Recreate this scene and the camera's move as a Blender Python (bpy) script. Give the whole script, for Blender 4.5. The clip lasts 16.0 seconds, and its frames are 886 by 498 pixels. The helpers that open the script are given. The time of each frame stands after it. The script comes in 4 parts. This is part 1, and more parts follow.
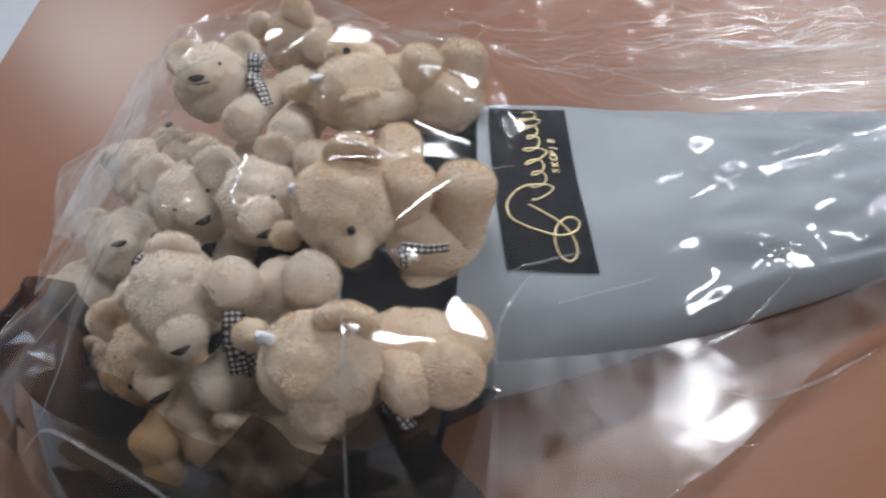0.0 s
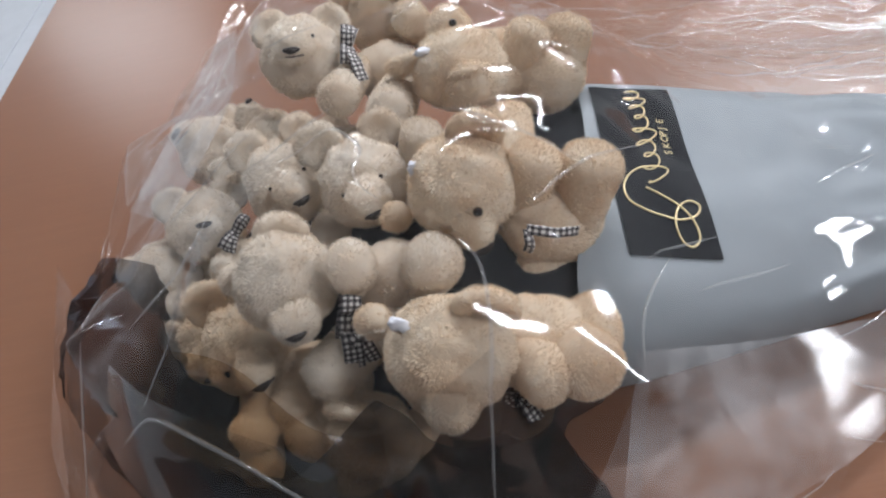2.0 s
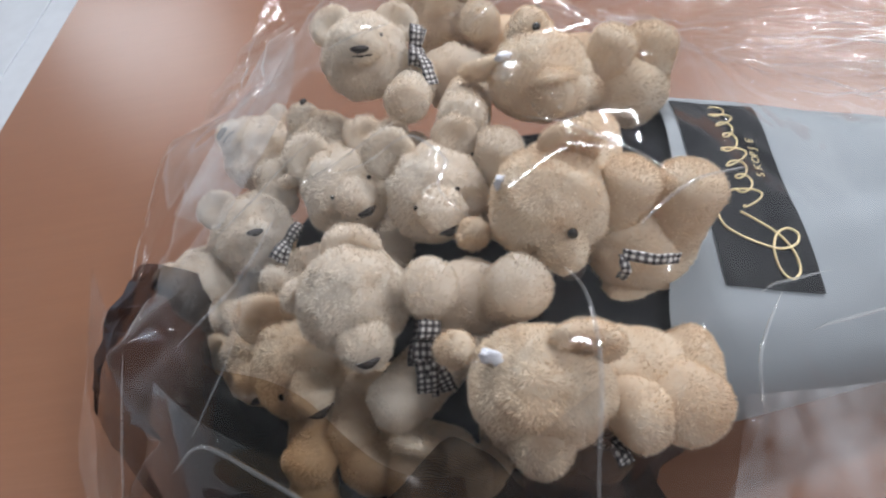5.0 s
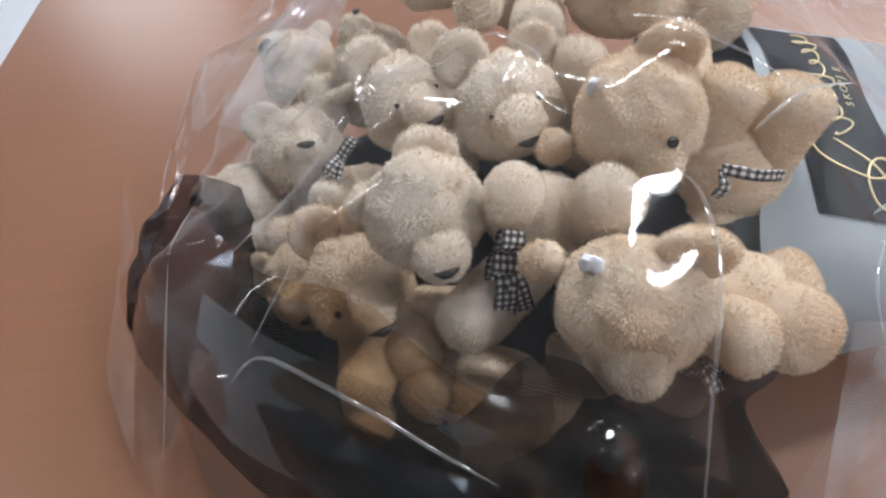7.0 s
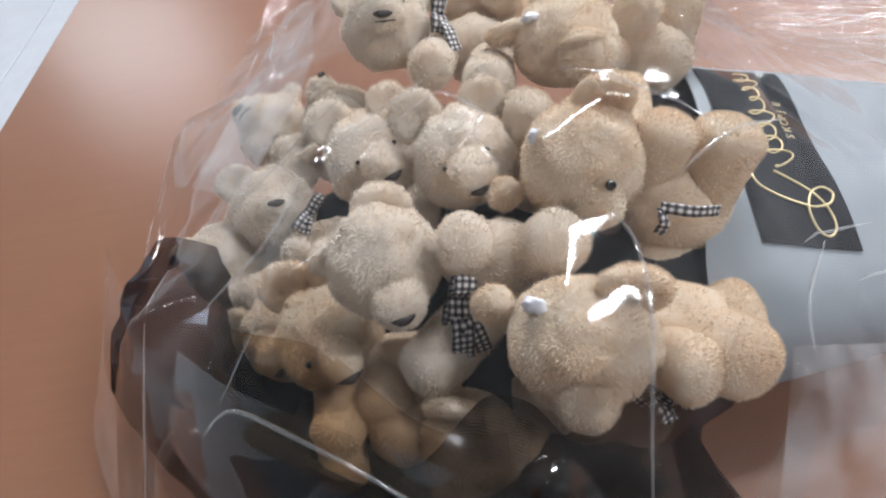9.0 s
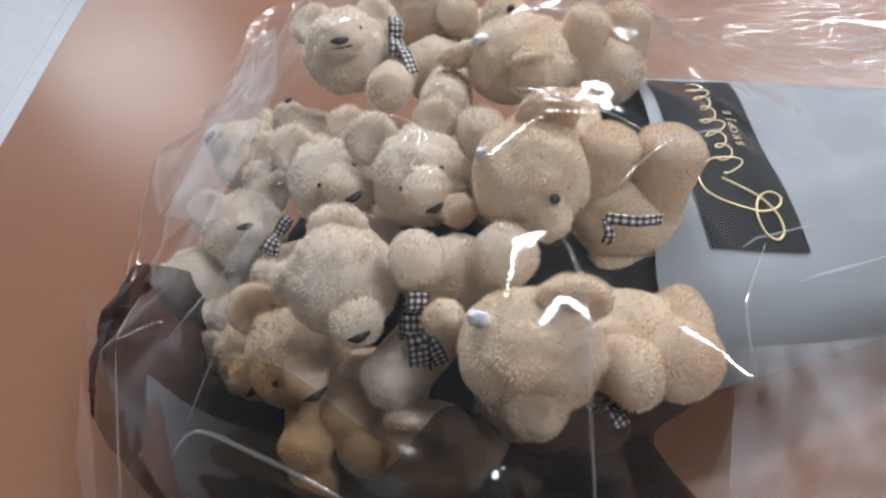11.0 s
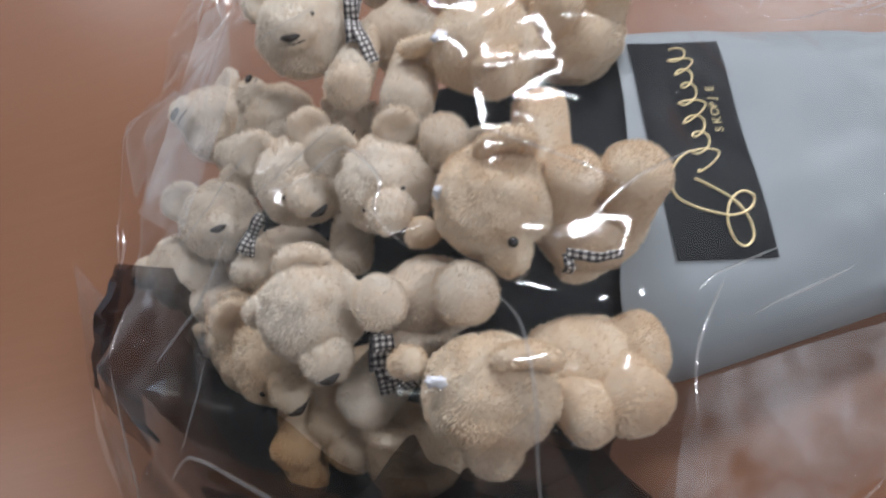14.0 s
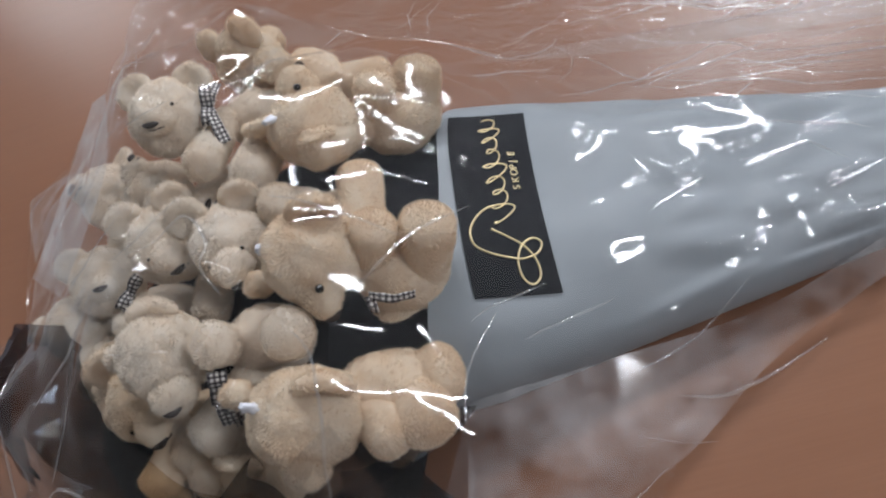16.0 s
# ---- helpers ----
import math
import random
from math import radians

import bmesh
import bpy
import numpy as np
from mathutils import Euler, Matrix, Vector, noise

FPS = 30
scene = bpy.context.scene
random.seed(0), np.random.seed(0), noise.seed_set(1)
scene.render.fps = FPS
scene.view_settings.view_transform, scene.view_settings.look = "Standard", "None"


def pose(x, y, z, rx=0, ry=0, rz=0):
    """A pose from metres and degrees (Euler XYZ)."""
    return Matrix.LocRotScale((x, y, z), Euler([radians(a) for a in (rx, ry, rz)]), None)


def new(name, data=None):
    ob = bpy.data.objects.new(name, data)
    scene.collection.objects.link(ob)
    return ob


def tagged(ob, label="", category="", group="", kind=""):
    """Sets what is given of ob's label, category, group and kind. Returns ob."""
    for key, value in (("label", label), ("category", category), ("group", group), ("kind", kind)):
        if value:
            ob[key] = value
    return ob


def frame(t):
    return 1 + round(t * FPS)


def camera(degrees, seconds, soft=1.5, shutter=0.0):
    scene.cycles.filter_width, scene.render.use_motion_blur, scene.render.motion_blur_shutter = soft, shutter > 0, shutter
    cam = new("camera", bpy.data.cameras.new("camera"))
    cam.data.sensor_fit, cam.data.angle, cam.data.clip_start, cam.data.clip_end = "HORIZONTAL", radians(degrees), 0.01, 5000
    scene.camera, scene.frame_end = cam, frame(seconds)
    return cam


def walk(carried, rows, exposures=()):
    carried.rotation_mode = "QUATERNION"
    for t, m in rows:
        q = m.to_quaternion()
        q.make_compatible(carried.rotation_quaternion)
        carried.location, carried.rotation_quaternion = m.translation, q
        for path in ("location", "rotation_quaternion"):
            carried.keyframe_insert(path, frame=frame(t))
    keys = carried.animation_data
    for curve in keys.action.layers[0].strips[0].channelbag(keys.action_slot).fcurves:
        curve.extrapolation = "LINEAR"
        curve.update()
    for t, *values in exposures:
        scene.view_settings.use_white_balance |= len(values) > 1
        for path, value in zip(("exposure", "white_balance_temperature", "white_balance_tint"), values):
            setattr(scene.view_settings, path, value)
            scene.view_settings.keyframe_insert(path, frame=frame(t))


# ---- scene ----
cam = camera(66.8, 16.0, soft=2.2, shutter=0.5)
METRES, EYE, TILT, LEAN, TURN = 0.6, 0.405, -48.43, 11.29, -0.34
ROWS = [
    (0.0, 0.0, 0.0, 0.0, 0.0, 0.0, -0.0),
    (0.5, -0.0796, 0.0341, 0.0105, -0.32, -0.82, -1.25),
    (1.0, -0.1172, 0.043, 0.009, 0.25, -0.66, -0.95),
    (1.5, -0.117, 0.0371, -0.0052, -0.15, -0.91, -0.65),
    (2.0, -0.1178, 0.0344, -0.0058, -0.4, -0.97, -0.55),
    (2.5, -0.1188, 0.0478, -0.0097, 0.14, -1.66, -0.74),
    (3.0, -0.1206, 0.0455, -0.0035, 0.15, 0.05, -0.75),
    (5.5, -0.2204, 0.1023, -0.0056, -1.18, -0.9, -4.2),
    (6.0, -0.2486, 0.1268, -0.0369, -2.15, -2.23, -5.71),
    (6.5, -0.2658, 0.1335, -0.0451, -1.49, -2.52, -5.68),
    (7.0, -0.2579, 0.1273, -0.0532, -1.48, -2.62, -5.2),
    (7.5, -0.2434, 0.1165, -0.0637, -1.27, -2.04, -3.94),
    (8.0, -0.2389, 0.1121, -0.0654, -0.99, -1.42, -3.05),
    (8.5, -0.2291, 0.1055, -0.0487, -1.02, 0.09, -2.53),
    (11.0, -0.1772, 0.0812, -0.0403, -0.45, 1.86, 0.05),
    (11.5, -0.1498, 0.0645, -0.0384, -0.75, 2.66, 1.32),
    (12.0, -0.1198, 0.0784, -0.0545, -2.0, 0.94, 3.11),
    (12.5, -0.122, 0.0817, -0.0515, -1.59, 0.36, 2.51),
    (13.0, -0.1327, 0.0982, -0.0421, -1.8, -5.46, 0.88),
    (13.5, -0.1411, 0.1036, 0.0571, 0.3, -10.03, 0.15),
    (14.0, -0.1259, 0.0958, 0.1362, 0.82, -13.31, 2.86),
    (14.5, -0.075, 0.014, 0.161, 0.84, -10.98, 2.83),
    (15.0, -0.0099, -0.0024, 0.1577, -0.09, -10.7, 3.62),
    (15.5, 0.0211, -0.0178, 0.1502, -0.66, -9.63, 4.54),
    (16.0, 0.0349, -0.0131, 0.1412, -0.88, -8.81, 4.95),
]
walk(cam, [(t, pose(0, 0, EYE, TILT, LEAN, TURN) @ pose(METRES * x, METRES * y, METRES * z, 90 + pitch, roll, yaw)) for t, x, y, z, yaw, pitch, roll in ROWS],
     exposures=[(0.0, -0.16), (0.6, 0.00), (3.0, 0.02), (5.5, 0.21), (7.0, 0.33), (8.5, 0.36), (11.0, 0.16), (12.5, 0.18), (14.0, -0.02), (15.0, -0.22), (16.0, -0.27)])

# ---- light ----
world = bpy.data.worlds.new("world")
scene.world = world
world.use_nodes = True
world.node_tree.nodes["Background"].inputs["Color"].default_value = (0.85, 0.92, 1.0, 1)
world.node_tree.nodes["Background"].inputs["Strength"].default_value = 0.05
CEIL, FLOOR = 1.95, -0.745
# first lamp follows the table's reflection; the rest are unseen, added to balance brightness
LAMPS = [(-2.7, 4.2, 24.0), (1.35, 2.6, 42.0), (0.1, 1.55, 42.0), (-2.7, 0.6, 3.0), (1.9, -0.3, 42.0)]
for lx, ly, watts in LAMPS:
    data = bpy.data.lights.new("ceiling_panel_light", "AREA")
    data.shape, data.size, data.size_y = "RECTANGLE", 1.16, 0.16
    data.energy, data.color = watts, (0.945, 0.98, 1.06)
    lamp = new("ceiling_panel_light", data)
    lamp.matrix_world = pose(lx, ly, CEIL - 0.035)


# ---- materials ----
def material(name):
    m = bpy.data.materials.new(name)
    m.use_nodes = True
    nt = m.node_tree
    return m, nt, nt.nodes["Principled BSDF"]


def node(nt, kind, **values):
    n = nt.nodes.new(kind)
    for key, value in values.items():
        n.inputs[key.replace("_", " ")].default_value = value
    return n


def noise_tex(nt, scale, detail=4, stretch=None, space="Object", rough=0.55):
    co = nt.nodes.new("ShaderNodeTexCoord")
    tex = node(nt, "ShaderNodeTexNoise", Scale=scale, Detail=detail, Roughness=rough)
    if stretch:
        mp = node(nt, "ShaderNodeMapping", Scale=stretch)
        nt.links.new(co.outputs[space], mp.inputs["Vector"])
        nt.links.new(mp.outputs["Vector"], tex.inputs["Vector"])
    else:
        nt.links.new(co.outputs[space], tex.inputs["Vector"])
    return tex


def ramp(nt, source, *stops):
    r = nt.nodes.new("ShaderNodeValToRGB")
    while len(r.color_ramp.elements) < len(stops):
        r.color_ramp.elements.new(0.5)
    for e, (at, col) in zip(r.color_ramp.elements, stops):
        e.position, e.color = at, (*col, 1)
    nt.links.new(source, r.inputs["Fac"])
    return r


def blend(nt, fac, a, b, mode="MIX"):
    mx = nt.nodes.new("ShaderNodeMix")
    mx.data_type, mx.blend_type = "RGBA", mode
    for value, slot in ((fac, 0), (a, 6), (b, 7)):
        if hasattr(value, "links"):
            nt.links.new(value, mx.inputs[slot])
        else:
            mx.inputs[slot].default_value = value if slot == 0 else (*value, 1)
    return mx.outputs[2]


def bump(nt, source, bsdf, strength=0.3, distance=0.001):
    b = node(nt, "ShaderNodeBump", Strength=strength, Distance=distance)
    nt.links.new(source, b.inputs["Height"])
    nt.links.new(b.outputs["Normal"], bsdf.inputs["Normal"])
    return b


def plain(name, colour, rough=0.6, vary=0.12, scale=30.0, metal=0.0, relief=0.15, dist=0.001):
    m, nt, p = material(name)
    a, b = noise_tex(nt, scale), noise_tex(nt, scale * 9)
    lo, hi = [c * (1 - vary) for c in colour], [min(1, c * (1 + vary)) for c in colour]
    r = ramp(nt, a.outputs["Fac"], (0.3, lo), (0.7, hi))
    nt.links.new(r.outputs["Color"], p.inputs["Base Color"])
    p.inputs["Roughness"].default_value, p.inputs["Metallic"].default_value = rough, metal
    bump(nt, b.outputs["Fac"], p, relief, dist)
    return m


def wood_material():
    m, nt, p = material("cherry_laminate")
    streak = noise_tex(nt, 6, 6, (0.9, 14, 14))
    fine = noise_tex(nt, 40, 6, (0.6, 18, 18))
    broad = noise_tex(nt, 1.6, 3, (0.6, 2.0, 1))
    r = ramp(nt, streak.outputs["Fac"], (0.3, (0.192, 0.082, 0.042)), (0.7, (0.220, 0.098, 0.052)))
    c = blend(nt, 0.5, r.outputs["Color"], ramp(nt, fine.outputs["Fac"], (0.35, (0.188, 0.080, 0.040)), (0.65, (0.220, 0.100, 0.053))).outputs["Color"])
    c = blend(nt, 0.4, c, ramp(nt, broad.outputs["Fac"], (0.3, (0.192, 0.080, 0.040)), (0.7, (0.225, 0.104, 0.055))).outputs["Color"])
    nt.links.new(c, p.inputs["Base Color"])
    rr = ramp(nt, broad.outputs["Fac"], (0.2, (0.27,) * 3), (0.8, (0.34,) * 3))
    nt.links.new(rr.outputs["Color"], p.inputs["Roughness"])
    bump(nt, fine.outputs["Fac"], p, 0.05, 0.0004)
    return m


def fur_material(name, pale, tan):
    m, nt, p = material(name)
    big, mid = noise_tex(nt, 28, 3), noise_tex(nt, 160, 4)
    geo = nt.nodes.new("ShaderNodeNewGeometry")
    info = nt.nodes.new("ShaderNodeObjectInfo")
    c = ramp(nt, big.outputs["Fac"], (0.36, tan), (0.64, pale)).outputs["Color"]
    c = blend(nt, 0.18, c, ramp(nt, mid.outputs["Fac"], (0.3, [v * 0.8 for v in tan]), (0.7, [min(1, v * 1.1) for v in pale])).outputs["Color"])
    isl = ramp(nt, geo.outputs["Random Per Island"], (0.0, (0.975, 0.97, 0.965)), (1.0, (1.0, 1.0, 1.0)))
    c = blend(nt, 1.0, c, isl.outputs["Color"], "MULTIPLY")
    obr = ramp(nt, info.outputs["Random"], (0.0, (0.90, 0.89, 0.87)), (1.0, (1.0, 1.0, 1.0)))
    c = blend(nt, 1.0, c, obr.outputs["Color"], "MULTIPLY")
    nt.links.new(c, p.inputs["Base Color"])
    p.inputs["Roughness"].default_value = 0.9
    p.inputs["Specular IOR Level"].default_value = 0.15
    p.inputs["Sheen Weight"].default_value, p.inputs["Sheen Roughness"].default_value = 0.35, 0.5
    p.inputs["Sheen Tint"].default_value = (1.0, 0.93, 0.82, 1)
    bump(nt, mid.outputs["Fac"], p, 0.15, 0.0008)
    soft = nt.nodes.new("ShaderNodeBsdfTranslucent")
    nt.links.new(c, soft.inputs["Color"])
    mx = nt.nodes.new("ShaderNodeMixShader")
    mx.inputs["Fac"].default_value = 0.36
    nt.links.new(p.outputs["BSDF"], mx.inputs[1])
    nt.links.new(soft.outputs["BSDF"], mx.inputs[2])
    nt.links.new(mx.outputs["Shader"], nt.nodes["Material Output"].inputs["Surface"])
    return m


def sheer(name, tint, gloss_rough, gloss_gain, gloss_floor, body=None, body_mix=0.0, weave=0.0, tone=(1.0, 1.0, 1.0), patchy=False):
    """Thin see-through sheet: clear transmission, a Fresnel gloss on top, and some body colour."""
    m, nt, p = material(name)
    nt.nodes.remove(p)
    out = nt.nodes["Material Output"]
    clear = node(nt, "ShaderNodeBsdfTransparent", Color=(*tint, 1))
    gloss = node(nt, "ShaderNodeBsdfGlossy", Color=(*tone, 1), Roughness=gloss_rough)
    facing = node(nt, "ShaderNodeLayerWeight", Blend=0.5)
    steep = nt.nodes.new("ShaderNodeMath")
    steep.operation = "POWER"
    steep.inputs[1].default_value = 5.0
    nt.links.new(facing.outputs["Facing"], steep.inputs[0])
    fres = nt.nodes.new("ShaderNodeMath")
    fres.operation = "MULTIPLY_ADD"
    fres.inputs[1].default_value, fres.inputs[2].default_value = 0.9, 0.04
    nt.links.new(steep.outputs[0], fres.inputs[0])
    gain = nt.nodes.new("ShaderNodeMath")
    gain.operation, gain.use_clamp = "MULTIPLY_ADD", True
    gain.inputs[1].default_value, gain.inputs[2].default_value = gloss_gain, gloss_floor
    nt.links.new(fres.outputs[0], gain.inputs[0])
    base = clear.outputs["BSDF"]
    if body:
        dif = node(nt, "ShaderNodeBsdfDiffuse", Color=(*body, 1))
        mx = nt.nodes.new("ShaderNodeMixShader")
        mx.inputs["Fac"].default_value = body_mix
        if weave:
            co = nt.nodes.new("ShaderNodeTexCoord")
            sep = nt.nodes.new("ShaderNodeSeparateXYZ")
            nt.links.new(co.outputs["UV"], sep.inputs["Vector"])
            lines = []
            for axis in "XY":
                mul = nt.nodes.new("ShaderNodeMath")
                mul.operation = "MULTIPLY"
                mul.inputs[1].default_value = weave
                fr = nt.nodes.new("ShaderNodeMath")
                fr.operation = "FRACT"
                lt = nt.nodes.new("ShaderNodeMath")
                lt.operation = "LESS_THAN"
                lt.inputs[1].default_value = 0.3
                nt.links.new(sep.outputs[axis], mul.inputs[0])
                nt.links.new(mul.outputs[0], fr.inputs[0])
                nt.links.new(fr.outputs[0], lt.inputs[0])
                lines.append(lt)
            mxm = nt.nodes.new("ShaderNodeMath")
            mxm.operation = "MAXIMUM"
            nt.links.new(lines[0].outputs[0], mxm.inputs[0])
            nt.links.new(lines[1].outputs[0], mxm.inputs[1])
            sc = nt.nodes.new("ShaderNodeMath")
            sc.operation = "MULTIPLY_ADD"
            sc.inputs[1].default_value, sc.inputs[2].default_value = 0.62, body_mix
            nt.links.new(mxm.outputs[0], sc.inputs[0])
            nt.links.new(sc.outputs[0], mx.inputs["Fac"])
        if patchy:
            cloud = ramp(nt, noise_tex(nt, 22, 5, rough=0.6).outputs["Fac"], (0.38, (0.0,) * 3), (0.66, (body_mix * 1.8,) * 3))
            nt.links.new(cloud.outputs["Color"], mx.inputs["Fac"])
        nt.links.new(clear.outputs["BSDF"], mx.inputs[1])
        nt.links.new(dif.outputs["BSDF"], mx.inputs[2])
        base = mx.outputs["Shader"]
    top = nt.nodes.new("ShaderNodeMixShader")
    nt.links.new(gain.outputs[0], top.inputs["Fac"])
    nt.links.new(base, top.inputs[1])
    nt.links.new(gloss.outputs["BSDF"], top.inputs[2])
    nt.links.new(top.outputs["Shader"], out.inputs["Surface"])
    wr = noise_tex(nt, 40, 2, (1.0, 1.8, 1.0))
    b = node(nt, "ShaderNodeBump", Strength=0.08, Distance=0.002)
    nt.links.new(wr.outputs["Fac"], b.inputs["Height"])
    nt.links.new(b.outputs["Normal"], gloss.inputs["Normal"])
    return m


def gingham_material():
    m, nt, p = material("gingham_ribbon")
    co = nt.nodes.new("ShaderNodeTexCoord")
    sep = nt.nodes.new("ShaderNodeSeparateXYZ")
    nt.links.new(co.outputs["UV"], sep.inputs["Vector"])
    halves = []
    for axis in "XY":
        fr = nt.nodes.new("ShaderNodeMath")
        fr.operation = "FRACT"
        lt = nt.nodes.new("ShaderNodeMath")
        lt.operation = "LESS_THAN"
        lt.inputs[1].default_value = 0.5
        nt.links.new(sep.outputs[axis], fr.inputs[0])
        nt.links.new(fr.outputs[0], lt.inputs[0])
        halves.append(lt)
    add = nt.nodes.new("ShaderNodeMath")
    add.operation = "ADD"
    nt.links.new(halves[0].outputs[0], add.inputs[0])
    nt.links.new(halves[1].outputs[0], add.inputs[1])
    half = nt.nodes.new("ShaderNodeMath")
    half.operation = "MULTIPLY"
    half.inputs[1].default_value = 0.5
    nt.links.new(add.outputs[0], half.inputs[0])
    r = ramp(nt, half.outputs[0], (0.0, (0.72, 0.70, 0.66)), (0.5, (0.17, 0.15, 0.15)), (1.0, (0.018, 0.016, 0.018)))
    nt.links.new(r.outputs["Color"], p.inputs["Base Color"])
    p.inputs["Roughness"].default_value = 0.75
    bump(nt, noise_tex(nt, 900, 2).outputs["Fac"], p, 0.3, 0.0004)
    return m


WOOD = wood_material()
FUR = fur_material("cream_plush", (0.94, 0.872, 0.78), (0.90, 0.775, 0.635))
# the same plush, with shade and brushed nap put into a darker tan
TAN = fur_material("shade_toned_plush", (0.93, 0.83, 0.69), (0.85, 0.67, 0.48))
STITCH = plain("black_thread", (0.025, 0.018, 0.015), 0.6)
BEAD = plain("black_bead", (0.012, 0.01, 0.01), 0.15)
THREAD = plain("white_tag", (0.75, 0.76, 0.82), 0.6)
GINGHAM = gingham_material()
PAPER = plain("grey_paper", (0.250, 0.276, 0.295), 0.55, 0.05, 25, relief=0.1)
LINING = plain("black_lining", (0.008, 0.009, 0.012), 0.8, 0.1, 12, relief=0.05, dist=0.0003)
NAVY = plain("black_label", (0.005, 0.006, 0.009), 0.7, 0.1, 15, relief=0.0, dist=0.0001)
for dark in (NAVY, LINING):
    dark.node_tree.nodes["Principled BSDF"].inputs["Specular IOR Level"].default_value = 0.2
GOLD = plain("gold_foil", (0.85, 0.70, 0.40), 0.38, 0.1, 200, 0.75)
NET = sheer("black_net", (0.60, 0.52, 0.45), 0.3, 0.1, 0.0, (0.008, 0.007, 0.006), 0.16, 620.0)
# the blue tone puts the film's cool reflections into the organza's gloss colour
SMOKE = sheer("black_organza", (0.43, 0.365, 0.32), 0.14, 0.5, 0.0, (0.008, 0.008, 0.010), 0.38, tone=(0.72, 0.84, 1.0))
VEIL = sheer("brown_veil", (0.80, 0.66, 0.50), 0.2, 0.3, 0.0, (0.02, 0.016, 0.012), 0.04)
CREASE = sheer("creased_cellophane", (0.95, 0.95, 0.95), 0.05, 5.0, 0.04, (0.8, 0.8, 0.82), 0.03)
HAZY = sheer("folded_cellophane", (0.94, 0.94, 0.94), 0.20, 1.2, 0.0, (0.85, 0.85, 0.87), 0.045)
# patches of white body colour paint the whitish haze on these two films
MILKY = sheer("doubled_cellophane", (0.94, 0.94, 0.94), 0.20, 1.2, 0.0, (0.85, 0.85, 0.87), 0.13, patchy=True)
FROST = sheer("creased_hazy_cellophane", (0.94, 0.94, 0.94), 0.22, 1.2, 0.0, (0.85, 0.85, 0.87), 0.16, patchy=True)
CLEAR = sheer("clear_cellophane", (0.965, 0.965, 0.965), 0.06, 0.95, 0.0, (0.8, 0.8, 0.82), 0.002)
# raised gloss with a blue tone, imitating cool reflections over the black
SHEEN = sheer("blue_sheen_cellophane", (0.93, 0.93, 0.93), 0.07, 2.3, 0.0, (0.8, 0.8, 0.82), 0.004, tone=(0.88, 0.94, 1.0))
WALL = plain("white_wall", (0.78, 0.78, 0.77), 0.8, 0.03, 3)
CEILING = plain("white_ceiling", (0.82, 0.82, 0.81), 0.85, 0.02, 4)
VINYL = plain("pale_grey_vinyl", (0.62, 0.65, 0.69), 0.45, 0.04, 12)
RUBBER = plain("dark_plastic", (0.09, 0.10, 0.10), 0.5, 0.1, 30)
STEEL = plain("grey_metal", (0.5, 0.5, 0.5), 0.35, 0.05, 30, 0.9)
PANEL_FRAME = plain("white_enamel", (0.8, 0.8, 0.8), 0.4, 0.02, 10)
GLOW, _nt, _p = material("lamp_diffuser")
_p.inputs["Emission Color"].default_value, _p.inputs["Emission Strength"].default_value = (1, 0.98, 0.95, 1), 6.0


# ---- builders ----
def mesh_from(name, verts, faces, mat, smooth=True, uvs=None):
    me = bpy.data.meshes.new(name)
    me.from_pydata([tuple(v) for v in verts], [], [tuple(f) for f in faces])
    me.materials.append(mat)
    if smooth:
        me.polygons.foreach_set("use_smooth", [True] * len(me.polygons))
    if uvs is not None:
        layer = me.uv_layers.new(name="UVMap")
        for loop in me.loops:
            layer.data[loop.index].uv = uvs[loop.vertex_index]
    me.update()
    return me


def link(name, me, parent=None, label=""):
    ob = new(name, me)
    ob.parent = parent
    if label:
        tagged(ob, label)
    return ob


def part(name, bm, mat, parent, label=""):
    me = bpy.data.meshes.new(name)
    bm.to_mesh(me)
    bm.free()
    me.materials.append(mat)
    return link(name, me, parent, label)


def thing(name, at, label, category, group="", kind=""):
    ob = new(name)
    ob.location = at
    ob.empty_display_size = 0.02
    return tagged(ob, label, category, group, kind)


def box(lo, hi, bevel=0.0, bm=None):
    bm = bm or bmesh.new()
    c, s = [(a + b) / 2 for a, b in zip(lo, hi)], [b - a for a, b in zip(lo, hi)]
    made = bmesh.ops.create_cube(bm, size=1, matrix=Matrix.LocRotScale(c, None, s))
    if bevel:
        edges = list({e for v in made["verts"] for e in v.link_edges})
        bmesh.ops.bevel(bm, geom=edges, offset=bevel, segments=3, affect="EDGES", profile=0.5)
    return bm


def sheet(name, fn, nu, nv, mat, parent=None, label="", uv=(1, 1)):
    us, vs = np.linspace(0, 1, nu), np.linspace(0, 1, nv)
    verts = [fn(u, v) for v in vs for u in us]
    faces = [(j * nu + i, j * nu + i + 1, (j + 1) * nu + i + 1, (j + 1) * nu + i) for j in range(nv - 1) for i in range(nu - 1)]
    uvs = [(u * uv[0], v * uv[1]) for v in vs for u in us]
    return link(name, mesh_from(name, verts, faces, mat, True, uvs), parent, label)


def smooth_line(points, s):
    """A point at share s of a smooth line through the points."""
    n = len(points) - 1
    i = min(int(s * n), n - 1)
    f = s * n - i
    p = [Vector(points[max(0, min(n, i + k))]) for k in (-1, 0, 1, 2)]
    return 0.5 * (2 * p[1] + (p[2] - p[0]) * f + (2 * p[0] - 5 * p[1] + 4 * p[2] - p[3]) * f * f + (3 * p[1] - p[0] - 3 * p[2] + p[3]) * f ** 3)


